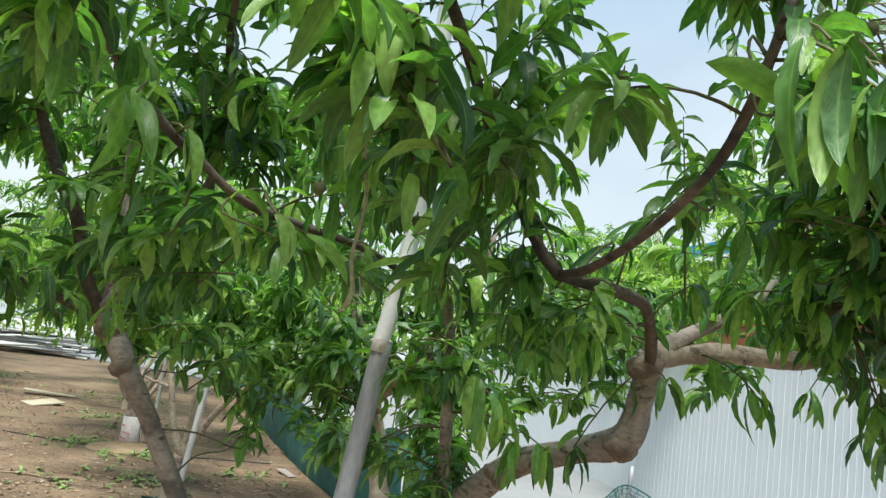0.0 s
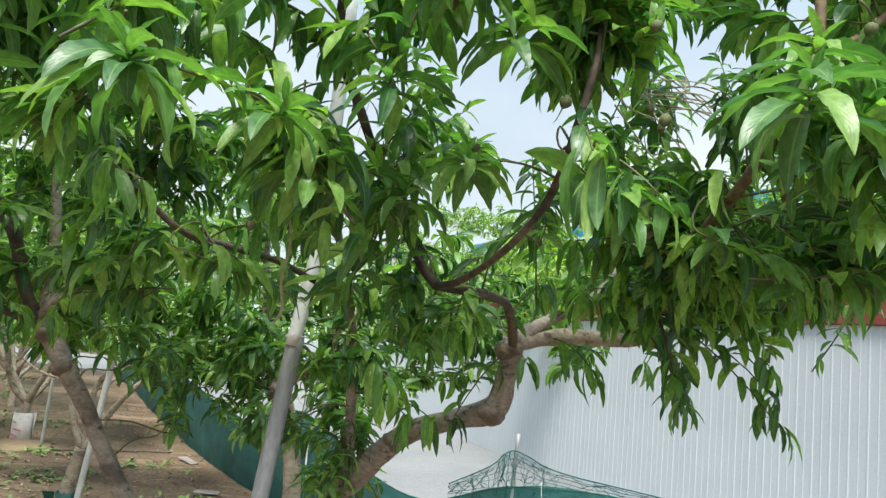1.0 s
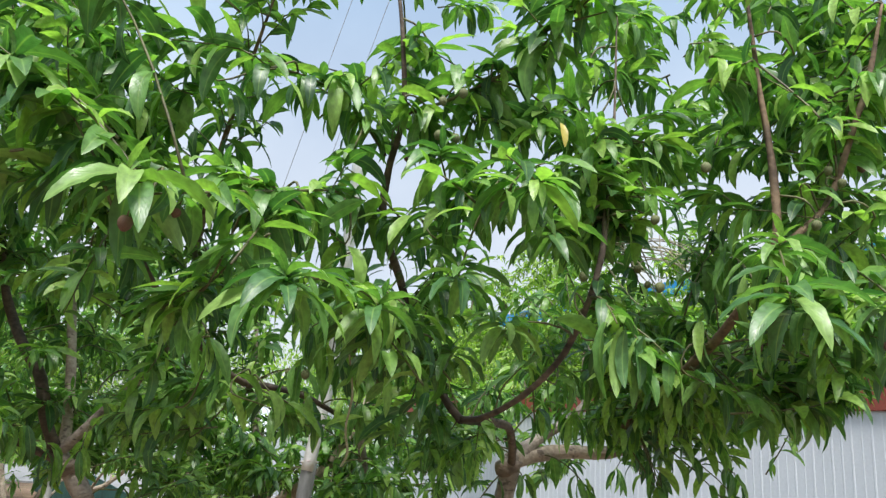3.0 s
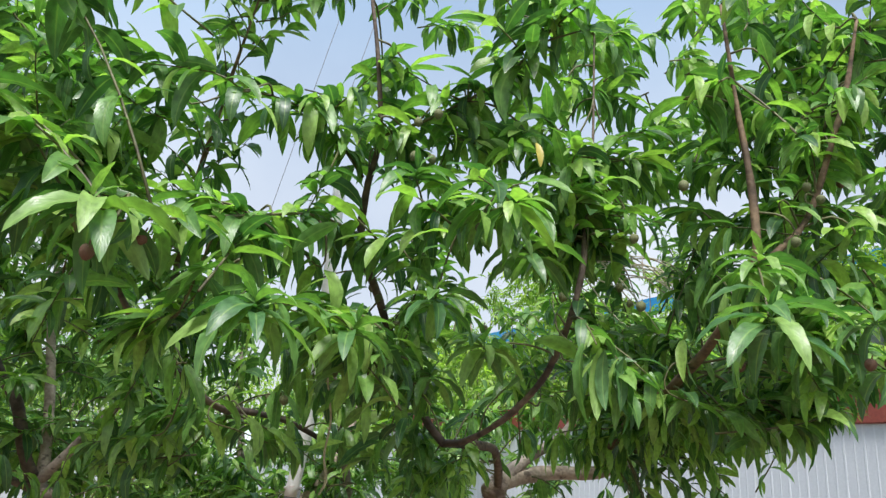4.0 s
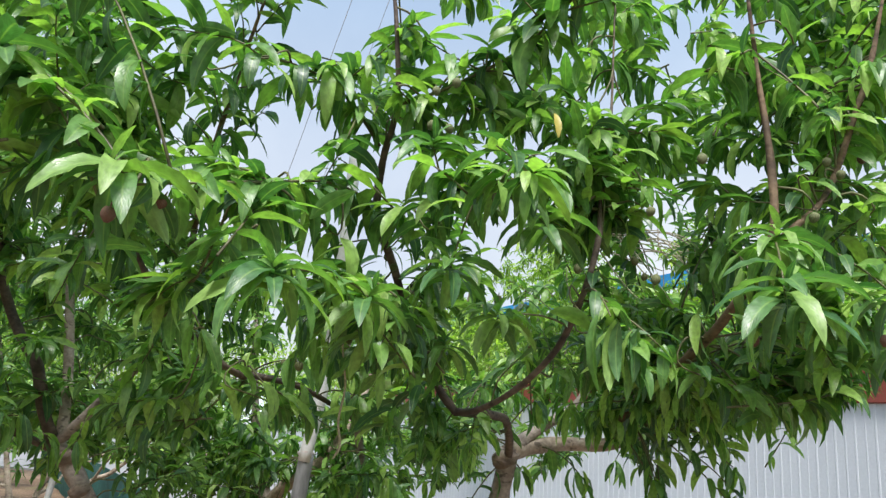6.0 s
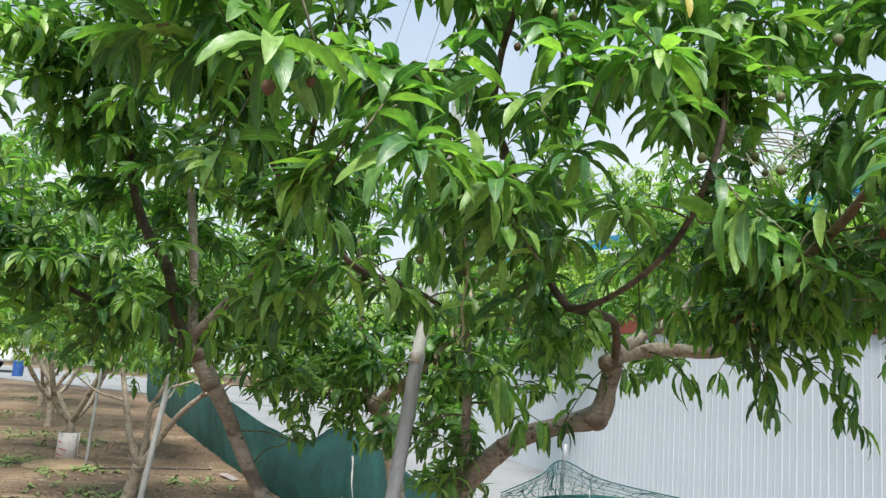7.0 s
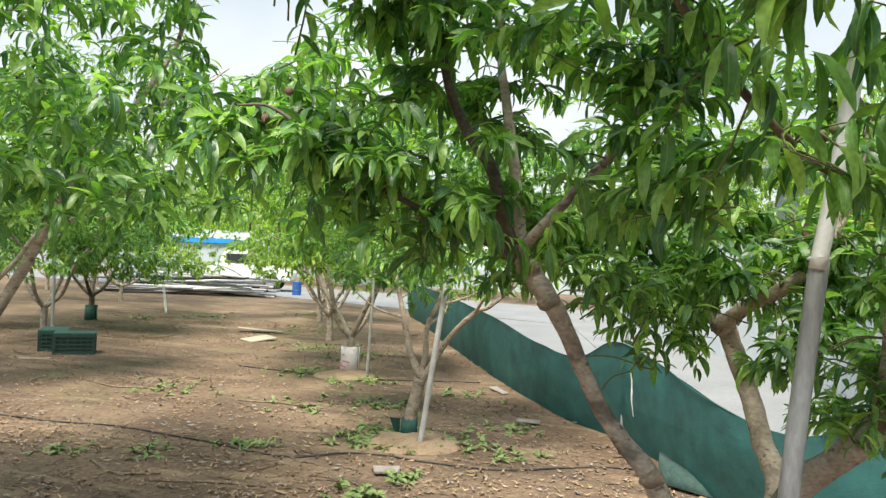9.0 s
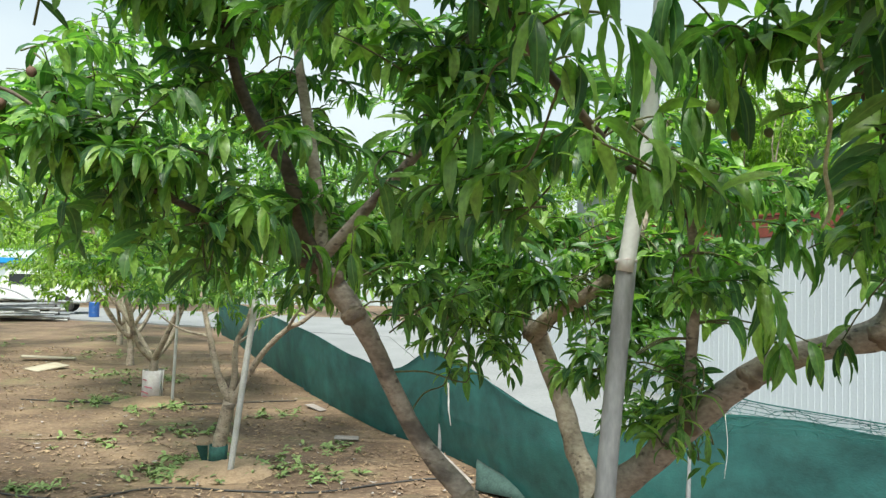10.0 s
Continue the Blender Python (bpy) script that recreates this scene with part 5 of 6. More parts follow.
    for hub, lean, size, lo, hi in MAIN_ROSETTES:
        stalk(np.array(hub))
        for w in rosette(rng, hub, lean, size, lo, hi):
            single_leaf(w, tree, FRESH)
    for hub, size, num in MAIN_TUFTS:
        stalk(np.array(hub))
        for w in hanging_tuft(rng, hub, size, num):
            single_leaf(w, tree, FRESH if hub[1] < 0.95 else SINGLE)
    tubes("twig", twigs, TWIG, tree)
    near = [r for r in leaves if r[1] < 0.86 and 1.8 < r[2] < 2.9]
    near.sort(key=lambda r: r[1])
    near = near[:120]
    taken = {id(r) for r in near}
    blades_object("foliage", [r for r in leaves if id(r) not in taken], LEAF_ALL, tree, 7, rng)
    for r in near:
        single_leaf(r, tree)
    yellow = single_leaf((0.283, 0.738, 2.504, -1.2, -0.9, 0.8, 0.052, 0.015, 0.1), tree)
    yellow.data = yellow.data.copy()
    yellow.data.materials[0] = YELLOW
    yellow["label"] = "single yellowed leaf"
    for x, y, z, s in MAIN_FRUIT + GREEN_FRUIT:
        ob = new("fruit", FRUIT_MESH if (x, y, z, s) in MAIN_FRUIT else GREEN_FRUIT_MESH)
        ob.parent = tree
        ob.matrix_local = pose(x, y, z, rng.uniform(-25, 25), rng.uniform(-25, 25), rng.uniform(0, 360)) @ Matrix.Diagonal((s * 0.8, s * 0.8, s * 0.88, 1))
    return tree


main_tree()


def prop_pole():
    p = thing("support_pole", "grey weathered metal prop pole standing beside the tree", "pole")
    tube("lower_tube", [(-0.235, 1.90, -0.05, 0.025), (-0.21, 1.90, 0.8, 0.0245), (-0.185, 1.905, 1.28, 0.024), (-0.155, 1.93, 1.60, 0.0235), (-0.13, 1.945, 1.85, 0.0235)], POLE, p, 14, 0.02)
    tube("upper_tube", [(-0.137, 1.935, 1.82, 0.0205), (-0.105, 1.94, 2.02, 0.0205), (-0.085, 1.93, 2.2, 0.0205), (-0.075, 1.86, 2.42, 0.020), (-0.06, 1.8, 2.8, 0.020)], WHITE_TUBE, p, 14, 0.02, label="white upper pole tube")
    tube("tie", [(-0.157, 1.94, 1.845, 0.004), (-0.134, 1.918, 1.85, 0.004), (-0.110, 1.94, 1.845, 0.004), (-0.13, 1.965, 1.84, 0.004), (-0.157, 1.945, 1.845, 0.004)], CLOTH, p, 6, label="strip of pale cloth tied round the joint")


prop_pole()


def hanging_cord():
    c = tagged(tube("cord", [(-0.05, 1.12, 2.32, 0.0022), (-0.048, 1.12, 2.20, 0.0023), (-0.055, 1.115, 2.11, 0.0022), (-0.042, 1.11, 2.02, 0.0025), (-0.05, 1.108, 1.95, 0.0027), (-0.043, 1.106, 1.90, 0.0033), (-0.055, 1.105, 1.872, 0.002)], ROPE, None, 6),
               "frayed straw-coloured cord hanging in the tree", "cord")
    return c


hanging_cord()


def dry_tangle():
    """Dead pale shoots caught in the crown."""
    d = thing("dry_twigs", "tangle of dead straw-pale shoots caught in the crown", "twigs")
    rng = np.random.default_rng(3)
    for i in range(16):
        a = np.array((0.66, 1.42, 2.47)) + rng.normal(0, 0.035, 3)
        b = np.array((0.90, 1.34, 2.37)) + rng.normal(0, 0.04, 3) if i % 3 else a + np.array((0.12, -0.03, -0.14)) + rng.normal(0, 0.03, 3)
        m = (a + b) / 2 + rng.normal(0, 0.025, 3) + np.array((0, 0, 0.02))
        r = rng.uniform(0.0012, 0.0026)
        tube("twig", [(*a, r), (*m, r), (*b, r * 0.6)], DEAD_SHOOT if i % 4 else BARK_PALE, d, 5, 0, 5)


dry_tangle()


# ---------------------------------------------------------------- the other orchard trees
def vase_tree(name_label, x, y, seed, height=3.0, spread=1.5, low=1.35, shoots=500, leaf=0.13, mat=LEAF_FAR_LIT, stations=4, limbs=4, bark=BARK_PALE, per=(11, 16), rows=None, gaps=()):
    """A vase-pruned peach tree: short trunk, spreading limbs, a wide drooping crown with uneven edge."""
    rng = np.random.default_rng(seed)
    tree = thing("peach_tree", name_label, "tree", "peach trees of the orchard", place=Matrix.Translation((x, y, 0)))
    fork = rng.uniform(0.45, 0.6) if rows is None else rows[0][0][2]
    tube("trunk", [(0, 0, -0.05, 0.075), (0.01, 0, 0.2, 0.062), ((0.0, 0.01, fork + 0.05, 0.064) if rows is None else (*rows[0][0][:3], 0.06))], bark, tree, 12, 0.15)
    if rows is None:
        rows = []
        a0 = rng.uniform(0, 6.28)
        for i in range(limbs):
            a = a0 + i * 2 * math.pi / limbs + rng.normal(0, 0.2)
            c, s = math.cos(a), math.sin(a)
            R, H = spread * rng.uniform(0.55, 0.8), height * rng.uniform(0.75, 0.95)
            j = lambda k: rng.normal(0, k)
            rows.append([(0.01 * c, 0.01 * s, fork, 0.045), (0.18 * R * c + j(.03), 0.18 * R * s + j(.03), fork + 0.28, 0.038), (0.42 * R * c + j(.05), 0.42 * R * s + j(.05), fork + 0.25 * H, 0.032),
                         (0.68 * R * c + j(.07), 0.68 * R * s + j(.07), 0.55 * H, 0.025), (0.9 * R * c + j(.08), 0.9 * R * s + j(.08), 0.78 * H, 0.014), (R * c, R * s, H, 0.005)])
    wood, masses = [], []
    for rw in rows:
        tube("limb", rw, bark, tree, 8, 0.15, 5)
        ln = smooth_line(rw, 4)
        wood += [tuple(p[:3]) for p in ln if p[2] > low - 0.3]
        a = math.atan2(rw[-1][1], rw[-1][0])
        for k in range(2):
            p = ln[int(len(ln) * (0.5 + 0.2 * k))]
            b = a + rng.choice([-1, 1]) * rng.uniform(0.5, 1.1)
            q = p[:3] + np.array([math.cos(b), math.sin(b), 0.5]) * rng.uniform(0.5, 0.8) * spread * 0.6
            br = [(*p[:3], 0.016), (*((p[:3] + q) / 2 + rng.normal(0, 0.04, 3)), 0.011), (*q, 0.004)]
            tube("branch", br, bark, tree, 6, 0.1, 5)
            wood += [tuple(w[:3]) for w in smooth_line(br, 4)]
    clumps = 26
    for i in range(clumps):
        a, k = i * 2.399 + rng.normal(0, 0.3), math.sqrt((i + 0.5) / clumps)
        z = rng.uniform(low + 0.1, height - 0.1)
        rr = spread * k * (0.72 + 0.3 * math.sin(math.pi * min(1, (z - low + 0.3) / (height - low))))
        masses.append(((rr * math.cos(a), rr * math.sin(a), z), (spread * 0.36, spread * 0.36, 0.36), shoots // clumps, leaf))
    twigs, leaves = grow_crown(rng, masses, [((a[0] - x, a[1] - y, a[2]), (b[0] - x, b[1] - y, b[2]), r0, r1) for a, b, r0, r1 in gaps], wood, leaf, per)
    tubes("twig", twigs, TWIG, tree, 3)
    blades_object("foliage", leaves, mat, tree, stations, rng)
    return tree


OPEN_SKY = [((-0.95, 0.68, 2.11), (-4.05, 6.02, 3.93), 0.07, 0.42), ((-0.97, 0.675, 2.07), (-4.18, 6.0, 3.62), 0.05, 0.30), ((-1.12, 0.946, 2.114), (-4.43, 6.44, 3.92), 0.06, 0.38)]
vase_tree("sunlit peach tree with long drooping leafy shoots", -4.55, 3.0, 21, 4.3, 2.35, 2.05, 1250, 0.145, LEAF_ALL, 5, gaps=OPEN_SKY)
vase_tree("peach tree with a green collar round its foot", -2.81, 7.18, 22, 3.3, 1.75, 1.35, 800, 0.135, LEAF_ALL, 4, rows=[
    [(0.11, -0.03, 0.60, 0.04), (-0.02, 0.0, 0.85, 0.034), (-0.09, 0.05, 1.05, 0.030), (-0.17, 0.08, 1.34, 0.026), (-0.26, 0.1, 1.7, 0.018), (-0.5, 0.2, 2.6, 0.006)],
    [(0.11, -0.03, 0.60, 0.036), (0.15, -0.04, 0.85, 0.030), (0.16, -0.05, 1.13, 0.027), (0.28, -0.02, 1.45, 0.02), (0.35, 0.3, 2.3, 0.007)],
    [(0.12, -0.03, 0.58, 0.038), (0.28, -0.08, 0.84, 0.033), (0.44, -0.12, 1.08, 0.029), (0.66, -0.18, 1.29, 0.024), (0.86, -0.24, 1.40, 0.019), (1.2, -0.3, 1.75, 0.012), (1.4, -0.3, 2.3, 0.005)]])
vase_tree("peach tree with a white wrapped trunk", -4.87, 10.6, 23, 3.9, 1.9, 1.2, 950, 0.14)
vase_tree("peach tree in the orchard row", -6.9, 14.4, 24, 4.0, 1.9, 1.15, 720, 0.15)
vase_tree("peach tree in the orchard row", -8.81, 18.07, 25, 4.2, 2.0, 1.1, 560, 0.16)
vase_tree("dark-stemmed peach tree behind a crate", -11.6, 11.8, 26, 4.2, 2.4, 1.1, 1500, 0.15, LEAF_ALL, bark=BARK)
vase_tree("peach tree with a dark pot collar", -13.04, 14.76, 27, 4.5, 2.8, 1.15, 1400, 0.16, bark=BARK_DARK)
vase_tree("peach tree in the neighbouring orchard row", -9.2, 7.4, 28, 4.2, 2.3, 1.45, 1300, 0.15, LEAF_ALL)
vase_tree("peach tree in the far orchard row", -16.4, 20.0, 29, 5.4, 3.3, 1.3, 760, 0.18)
vase_tree("peach tree in the far orchard row", -18.5, 17.0, 30, 4.6, 2.8, 1.2, 520, 0.18)
vase_tree("peach tree in the far orchard row", -21.5, 22.5, 32, 4.8, 2.9, 1.3, 480, 0.2)
vase_tree("peach tree in the far orchard row", -24.0, 28.0, 33, 5.0, 3.0, 1.6, 480, 0.2)
vase_tree("peach tree in the orchard row", -10.7, 22.4, 31, 4.4, 2.2, 1.1, 480, 0.17)
for i, (x, y) in enumerate([(-14.5, 36.5), (-19.0, 38.5), (-10.0, 35.5), (-27.0, 40.0), (-5.5, 33.5)]):
    vase_tree("sunlit orchard tree beyond the concrete track", x, y, 50 + i, 5.6, 2.9, 1.4, 520, 0.22)
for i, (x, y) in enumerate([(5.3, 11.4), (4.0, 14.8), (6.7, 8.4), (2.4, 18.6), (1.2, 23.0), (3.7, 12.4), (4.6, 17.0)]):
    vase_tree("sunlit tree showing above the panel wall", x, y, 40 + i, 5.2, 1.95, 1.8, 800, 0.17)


# ---------------------------------------------------------------- trunk guards and stakes
def collar(x, y, r, h, mat, label, flap=False):
    c = thing("trunk_collar", label, "tree guard")
    V, F = [], []
    n = 20
    for k in range(n + 1):
        a = 2 * math.pi * k / n * 0.97
        for z, rr in ((0.0, r), (h * 0.5, r * 0.94), (h, r * (0.98 + 0.08 * math.sin(3 * a)))):
            V.append((x + rr * math.cos(a), y + rr * math.sin(a), z))
    F = [(k * 3 + j, k * 3 + 3 + j, k * 3 + 4 + j, k * 3 + 1 + j) for k in range(n) for j in range(2)]
    me = mesh_of("sleeve", V, F)
    ob = hang("sleeve", me, mat, c)
    ob.modifiers.new("thick", "SOLIDIFY").thickness = 0.006
    if flap:
        bm = bmesh.new()
        vs = [bm.verts.new(p) for p in ((x - r, y - 0.02, 0.05), (x - r, y - 0.02, h), (x - r - 0.10, y - 0.05, h * 1.02), (x - r - 0.05, y - 0.04, 0.06))]
        bm.faces.new(vs)
        bmesh.ops.solidify(bm, geom=bm.faces[:], thickness=0.005)
        part("flap", bm, mat, c)
    return c


GREEN_SLEEVE = mottled("green_sleeve", (0.01, 0.06, 0.05), (0.03, 0.12, 0.10), 12, 0.7, 0.2, 60)
collar(-2.81, 7.18, 0.088, 0.19, GREEN_SLEEVE, "dark green plastic collar round a tree foot", True)
collar(-13.04, 14.76, 0.14, 0.34, GREEN_SLEEVE, "dark green pot collar round a tree foot")
wrap = collar(-4.87, 10.6, 0.145, 0.42, CLOTH, "white printed sack wrapped round a trunk")
for z, a, w in ((0.30, -1.9, 0.06), (0.20, -1.55, 0.11), (0.13, -1.9, 0.12), (0.07, -1.7, 0.10)):
    bm = bmesh.new()
    box(bm, (w, 0.006, 0.018), Matrix.Translation((-4.87 + 0.150 * math.cos(a), 10.6 + 0.150 * math.sin(a), z)) @ Matrix.Rotation(a + math.pi / 2, 4, "Z") @ Matrix.Rotation(0.2, 4, "Y"))
    part("print", bm, PINK, wrap, "faded pink print")


def mound(x, y, r, h):
    V, F = [(x, y, h)], []
    rings, n = 6, 24
    for i in range(1, rings + 1):
        t = i / rings
        for k in range(n):
            a = 2 * math.pi * k / n
            rr = r * t * (1 + 0.15 * noise.noise(Vector((x + math.cos(a), y + math.sin(a), 0))))
            V.append((x + rr * math.cos(a), y + rr * math.sin(a), h * (1 - t * t) + 0.015 * noise.noise(Vector((a * 2, t * 5, x))) - 0.03 * (t == 1)))
    F += [(0, 1 + k, 1 + (k + 1) % n) for k in range(n)]
    F += [(1 + i * n + k, 1 + (i + 1) * n + k, 1 + (i + 1) * n + (k + 1) % n, 1 + i * n + (k + 1) % n) for i in range(rings - 1) for k in range(n)]
    return tagged(hang("soil_mound", mesh_of("soil_mound", V, F), SANDY, None), "low mound of sandy soil round a tree foot", "soil mound", "mounds at the tree feet")


SANDY = mottled("sandy_soil", (0.23, 0.15, 0.092), (0.37, 0.26, 0.165), 5, 0.95, 0.6, 40)
mound(-2.72, 7.02, 0.55, 0.07)
mound(-4.84, 10.4, 0.5, 0.08)
mound(-0.27, 2.22, 0.45, 0.10)




def stake(x, y, top, r, label, mat=POLE):
    ob = tube("stake", [(x, y, -0.05, r), ((x + top[0]) / 2, (y + top[1]) / 2, top[2] / 2, r), (*top, r)], mat, None, 10, 0.02)
    return tagged(ob, label, "stake", "stakes among the trees")


stake(-2.60, 6.86, (-2.33, 6.75, 1.9), 0.027, "pale grey metal stake leaning against a tree", PALE_POLE)
stake(-4.55, 10.5, (-4.45, 10.4, 1.7), 0.02, "grey metal stake beside a wrapped trunk", PALE_POLE)
stake(-13.09, 17.68, (-13.25, 17.7, 0.72), 0.035, "short pale marker stake standing in bare soil", WHITE)
stake(-11.2, 11.6, (-11.15, 11.5, 1.9), 0.03, "grey metal prop under a tree")


# ---------------------------------------------------------------- crates
# Darkened crate green for the backing sheets: shade behind the slats put into colour.
SLAT_SHADE = mottled("crate_inner_shade", (0.005, 0.022, 0.018), (0.012, 0.04, 0.034), 10, 0.6, 0.05, 60)
LID = mottled("crate_lid", (0.015, 0.062, 0.056), (0.032, 0.10, 0.09), 10, 0.5, 0.05, 60)


def crate(m, group="crates by the tree"):
    c = thing("crate", "dark green slatted plastic harvest crate on the soil", "crate", group, place=m)
    L, W, H = 0.60, 0.40, 0.33

    def wall(name, w, mm):
        bm = bmesh.new()
        for z, h in ((0.03, 0.06), (H - 0.025, 0.05)):
            box(bm, (w, 0.018, h), mm @ Matrix.Translation((0, 0, z)), 0.003)
        for x in (-1, 1):
            box(bm, (0.035, 0.0175, H - 0.04), mm @ Matrix.Translation((x * (w / 2 - 0.018), 0, H / 2)), 0.003)
        frame_part = part(name, bm, CRATE, c)
        for z in (0.3, 0.5, 0.7):
            bm = bmesh.new()
            box(bm, (w - 0.07, 0.012, 0.024), mm @ Matrix.Translation((0, 0.002, H * z)), 0.002)
            part("rail", bm, CRATE, frame_part)
        n = int(w / 0.09)
        for k in range(1, n):
            bm = bmesh.new()
            box(bm, (0.02, 0.014, H - 0.10), mm @ Matrix.Translation((-w / 2 + 0.012 + k * (w - 0.024) / n, 0, H / 2)), 0.002)
            part("slat", bm, CRATE, frame_part)

    for sx, sy, w, turn in ((0, -W / 2 + 0.014, L, 0), (0, W / 2 - 0.014, L, 0), (-L / 2 + 0.014, 0, W, math.pi / 2), (L / 2 - 0.014, 0, W, math.pi / 2)):
        bm = bmesh.new()
        box(bm, (w - 0.05, 0.004, H - 0.04), Matrix.Translation((sx, sy, H / 2)) @ Matrix.Rotation(turn, 4, "Z"))
        part("liner", bm, SLAT_SHADE, c, "thin sheet backing the slats, coloured dark for the shade inside")
    wall("side", L, Matrix.Translation((0, -W / 2, 0)))
    wall("side", L, Matrix.Translation((0, W / 2, 0)))
    wall("end", W - 0.03, Matrix.Translation((-L / 2, 0, 0)) @ Matrix.Rotation(math.pi / 2, 4, "Z"))
    wall("end", W - 0.03, Matrix.Translation((L / 2, 0, 0)) @ Matrix.Rotation(math.pi / 2, 4, "Z"))
    bm = bmesh.new()
    box(bm, (L - 0.02, W - 0.02, 0.012), Matrix.Translation((0, 0, 0.012)), 0.002)
    part("base", bm, CRATE, c)
    bm = bmesh.new()
    box(bm, (L + 0.02, W + 0.02, 0.025), Matrix.Translation((0, 0, H + 0.005)), 0.006)
    part("lid", bm, LID, c, "teal plastic crate lid")
    return c


cr = crate(pose(-9.42, 10.15, 0.0, 0, 0, 38))
copy_thing(cr, pose(-10.0, 10.35, 0.0, 0, 0, 125))


# ---------------------------------------------------------------- litter, boards, tubes, weeds
def board(m, size, mat=WOOD, label="pale weathered board lying on the soil"):
    bm = bmesh.new()
    box(bm, size, m, min(0.004, size[2] * 0.3))
    for v in bm.verts:
        v.co += Vector((noise.noise(v.co * 3), noise.noise(v.co * 3 + Vector((5, 0, 0))), 0)) * 0.06
    return tagged(part("board", bm, mat, None), label, "board", "boards on the soil")


CARD = mottled("cardboard", (0.27, 0.23, 0.17), (0.40, 0.355, 0.275), 6, 0.9, 0.2, 40)
board(pose(-8.75, 14.9, 0.05, 0, 4, 25), (0.95, 0.30, 0.02), CARD, "curled sheet of pale cardboard on the soil")
board(pose(-8.0, 13.5, 0.04, 3, -5, 60), (0.6, 0.42, 0.02), CARD, "curled sheet of pale cardboard on the soil")
board(pose(-2.6, 5.91, 0.035, 0, 3, 20), (0.19, 0.17, 0.02), GREY_LITTER, "small grey concrete tile on the soil")
board(pose(-2.50, 10.2, 0.03, 0, 3, -50), (0.42, 0.13, 0.008), GREY_LITTER, "grey plastic scrap lying by the fence")
board(pose(-1.8, 8.41, 0.03, 2, 3, 10), (0.24, 0.16, 0.008), GREY_LITTER, "grey plastic scrap lying by the fence")
board(pose(-0.62, 7.15, 0.05, 0, 8, -62), (0.75, 0.07, 0.025), GREY_LITTER, "thin weathered board at the foot of the fence")
board(pose(-9.4, 9.3, 0.02, 0, 0, 30), (0.42, 0.08, 0.02), CARD, "pale strip of wood on the soil")


STICK = mottled("dead_stick", (0.10, 0.065, 0.04), (0.27, 0.20, 0.14), 20, 0.9, 0.3, 80)


SCRAP = mottled("dusty_sheeting", (0.014, 0.035, 0.03), (0.035, 0.07, 0.06), 14, 0.9, 0.3, 60)


def green_scrap(x, y):
    """A stiff folded flap of dark green sheeting standing at the fence foot."""
    V, F = [], []
    for i in range(7):
        t = i / 6
        for k, (u, h) in enumerate(((-0.10, 0.02), (-0.03, 0.10 + 0.04 * math.sin(3 * t)), (0.05, 0.20 - 0.06 * t), (0.14, 0.22 - 0.10 * t))):
            V.append((x + 0.42 * t + 0.05 * u, y - 0.25 * t + u, h * (1 - 0.5 * t) + 0.01))
    F = [(i * 4 + k, i * 4 + 4 + k, i * 4 + 5 + k, i * 4 + k + 1) for i in range(6) for k in range(3)]
    ob = hang("plastic_scrap", mesh_of("plastic_scrap", V, F), SCRAP, None)
    ob.modifiers.new("thick", "SOLIDIFY").thickness = 0.006
    return tagged(ob, "folded flap of dark green sheeting at the fence foot", "plastic scrap")


green_scrap(-0.42, 6.62)


def soft_tube(name, pts, r, label, mat=RUBBER, group="irrigation tubes"):
    rows = [(x, y, swell(x, y) + r * 0.8 + 0.012 * abs(noise.noise(Vector((x * 2, y * 2, 1)))), r) for x, y in smooth_line(pts, 8)]
    return tagged(tube(name, rows, mat, None, 7, 0, 1), label, "hose", group)


soft_tube("drip_tube", [(-8.5, 6.2), (-6.91, 6.26), (-6.22, 6.22), (-5.63, 6.33), (-4.55, 6.15), (-3.56, 6.0), (-2.99, 6.38), (-2.34, 6.34), (-1.65, 6.41), (-1.02, 6.83), (-0.45, 6.95)], 0.0085, "black drip irrigation tube along the tree row")
soft_tube("drip_tube", [(-6.6, 10.4), (-5.2, 10.2), (-4.3, 10.25), (-3.4, 10.6), (-2.9, 10.8)], 0.009, "black drip irrigation tube along the tree row")
soft_tube("hose", [(-14.5, 19.4), (-12.8, 17.0), (-11.2, 15.2), (-9.9, 13.6), (-9.7, 12.6), (-10.4, 12.2), (-11.3, 12.6)], 0.009, "thin brown hose curling over the soil", STICK)
for pts in ([(-4.16, 4.96), (-3.75, 5.12), (-3.3, 5.19)], [(-5.2, 8.0), (-4.6, 8.05), (-4.1, 7.9)], [(-4.9, 5.2), (-4.5, 5.0), (-4.2, 5.15)], [(-7.6, 8.3), (-7.0, 8.1), (-6.6, 8.2)]):
    soft_tube("stick", pts, 0.010, "dry broken stick on the soil", STICK, "sticks on the soil")


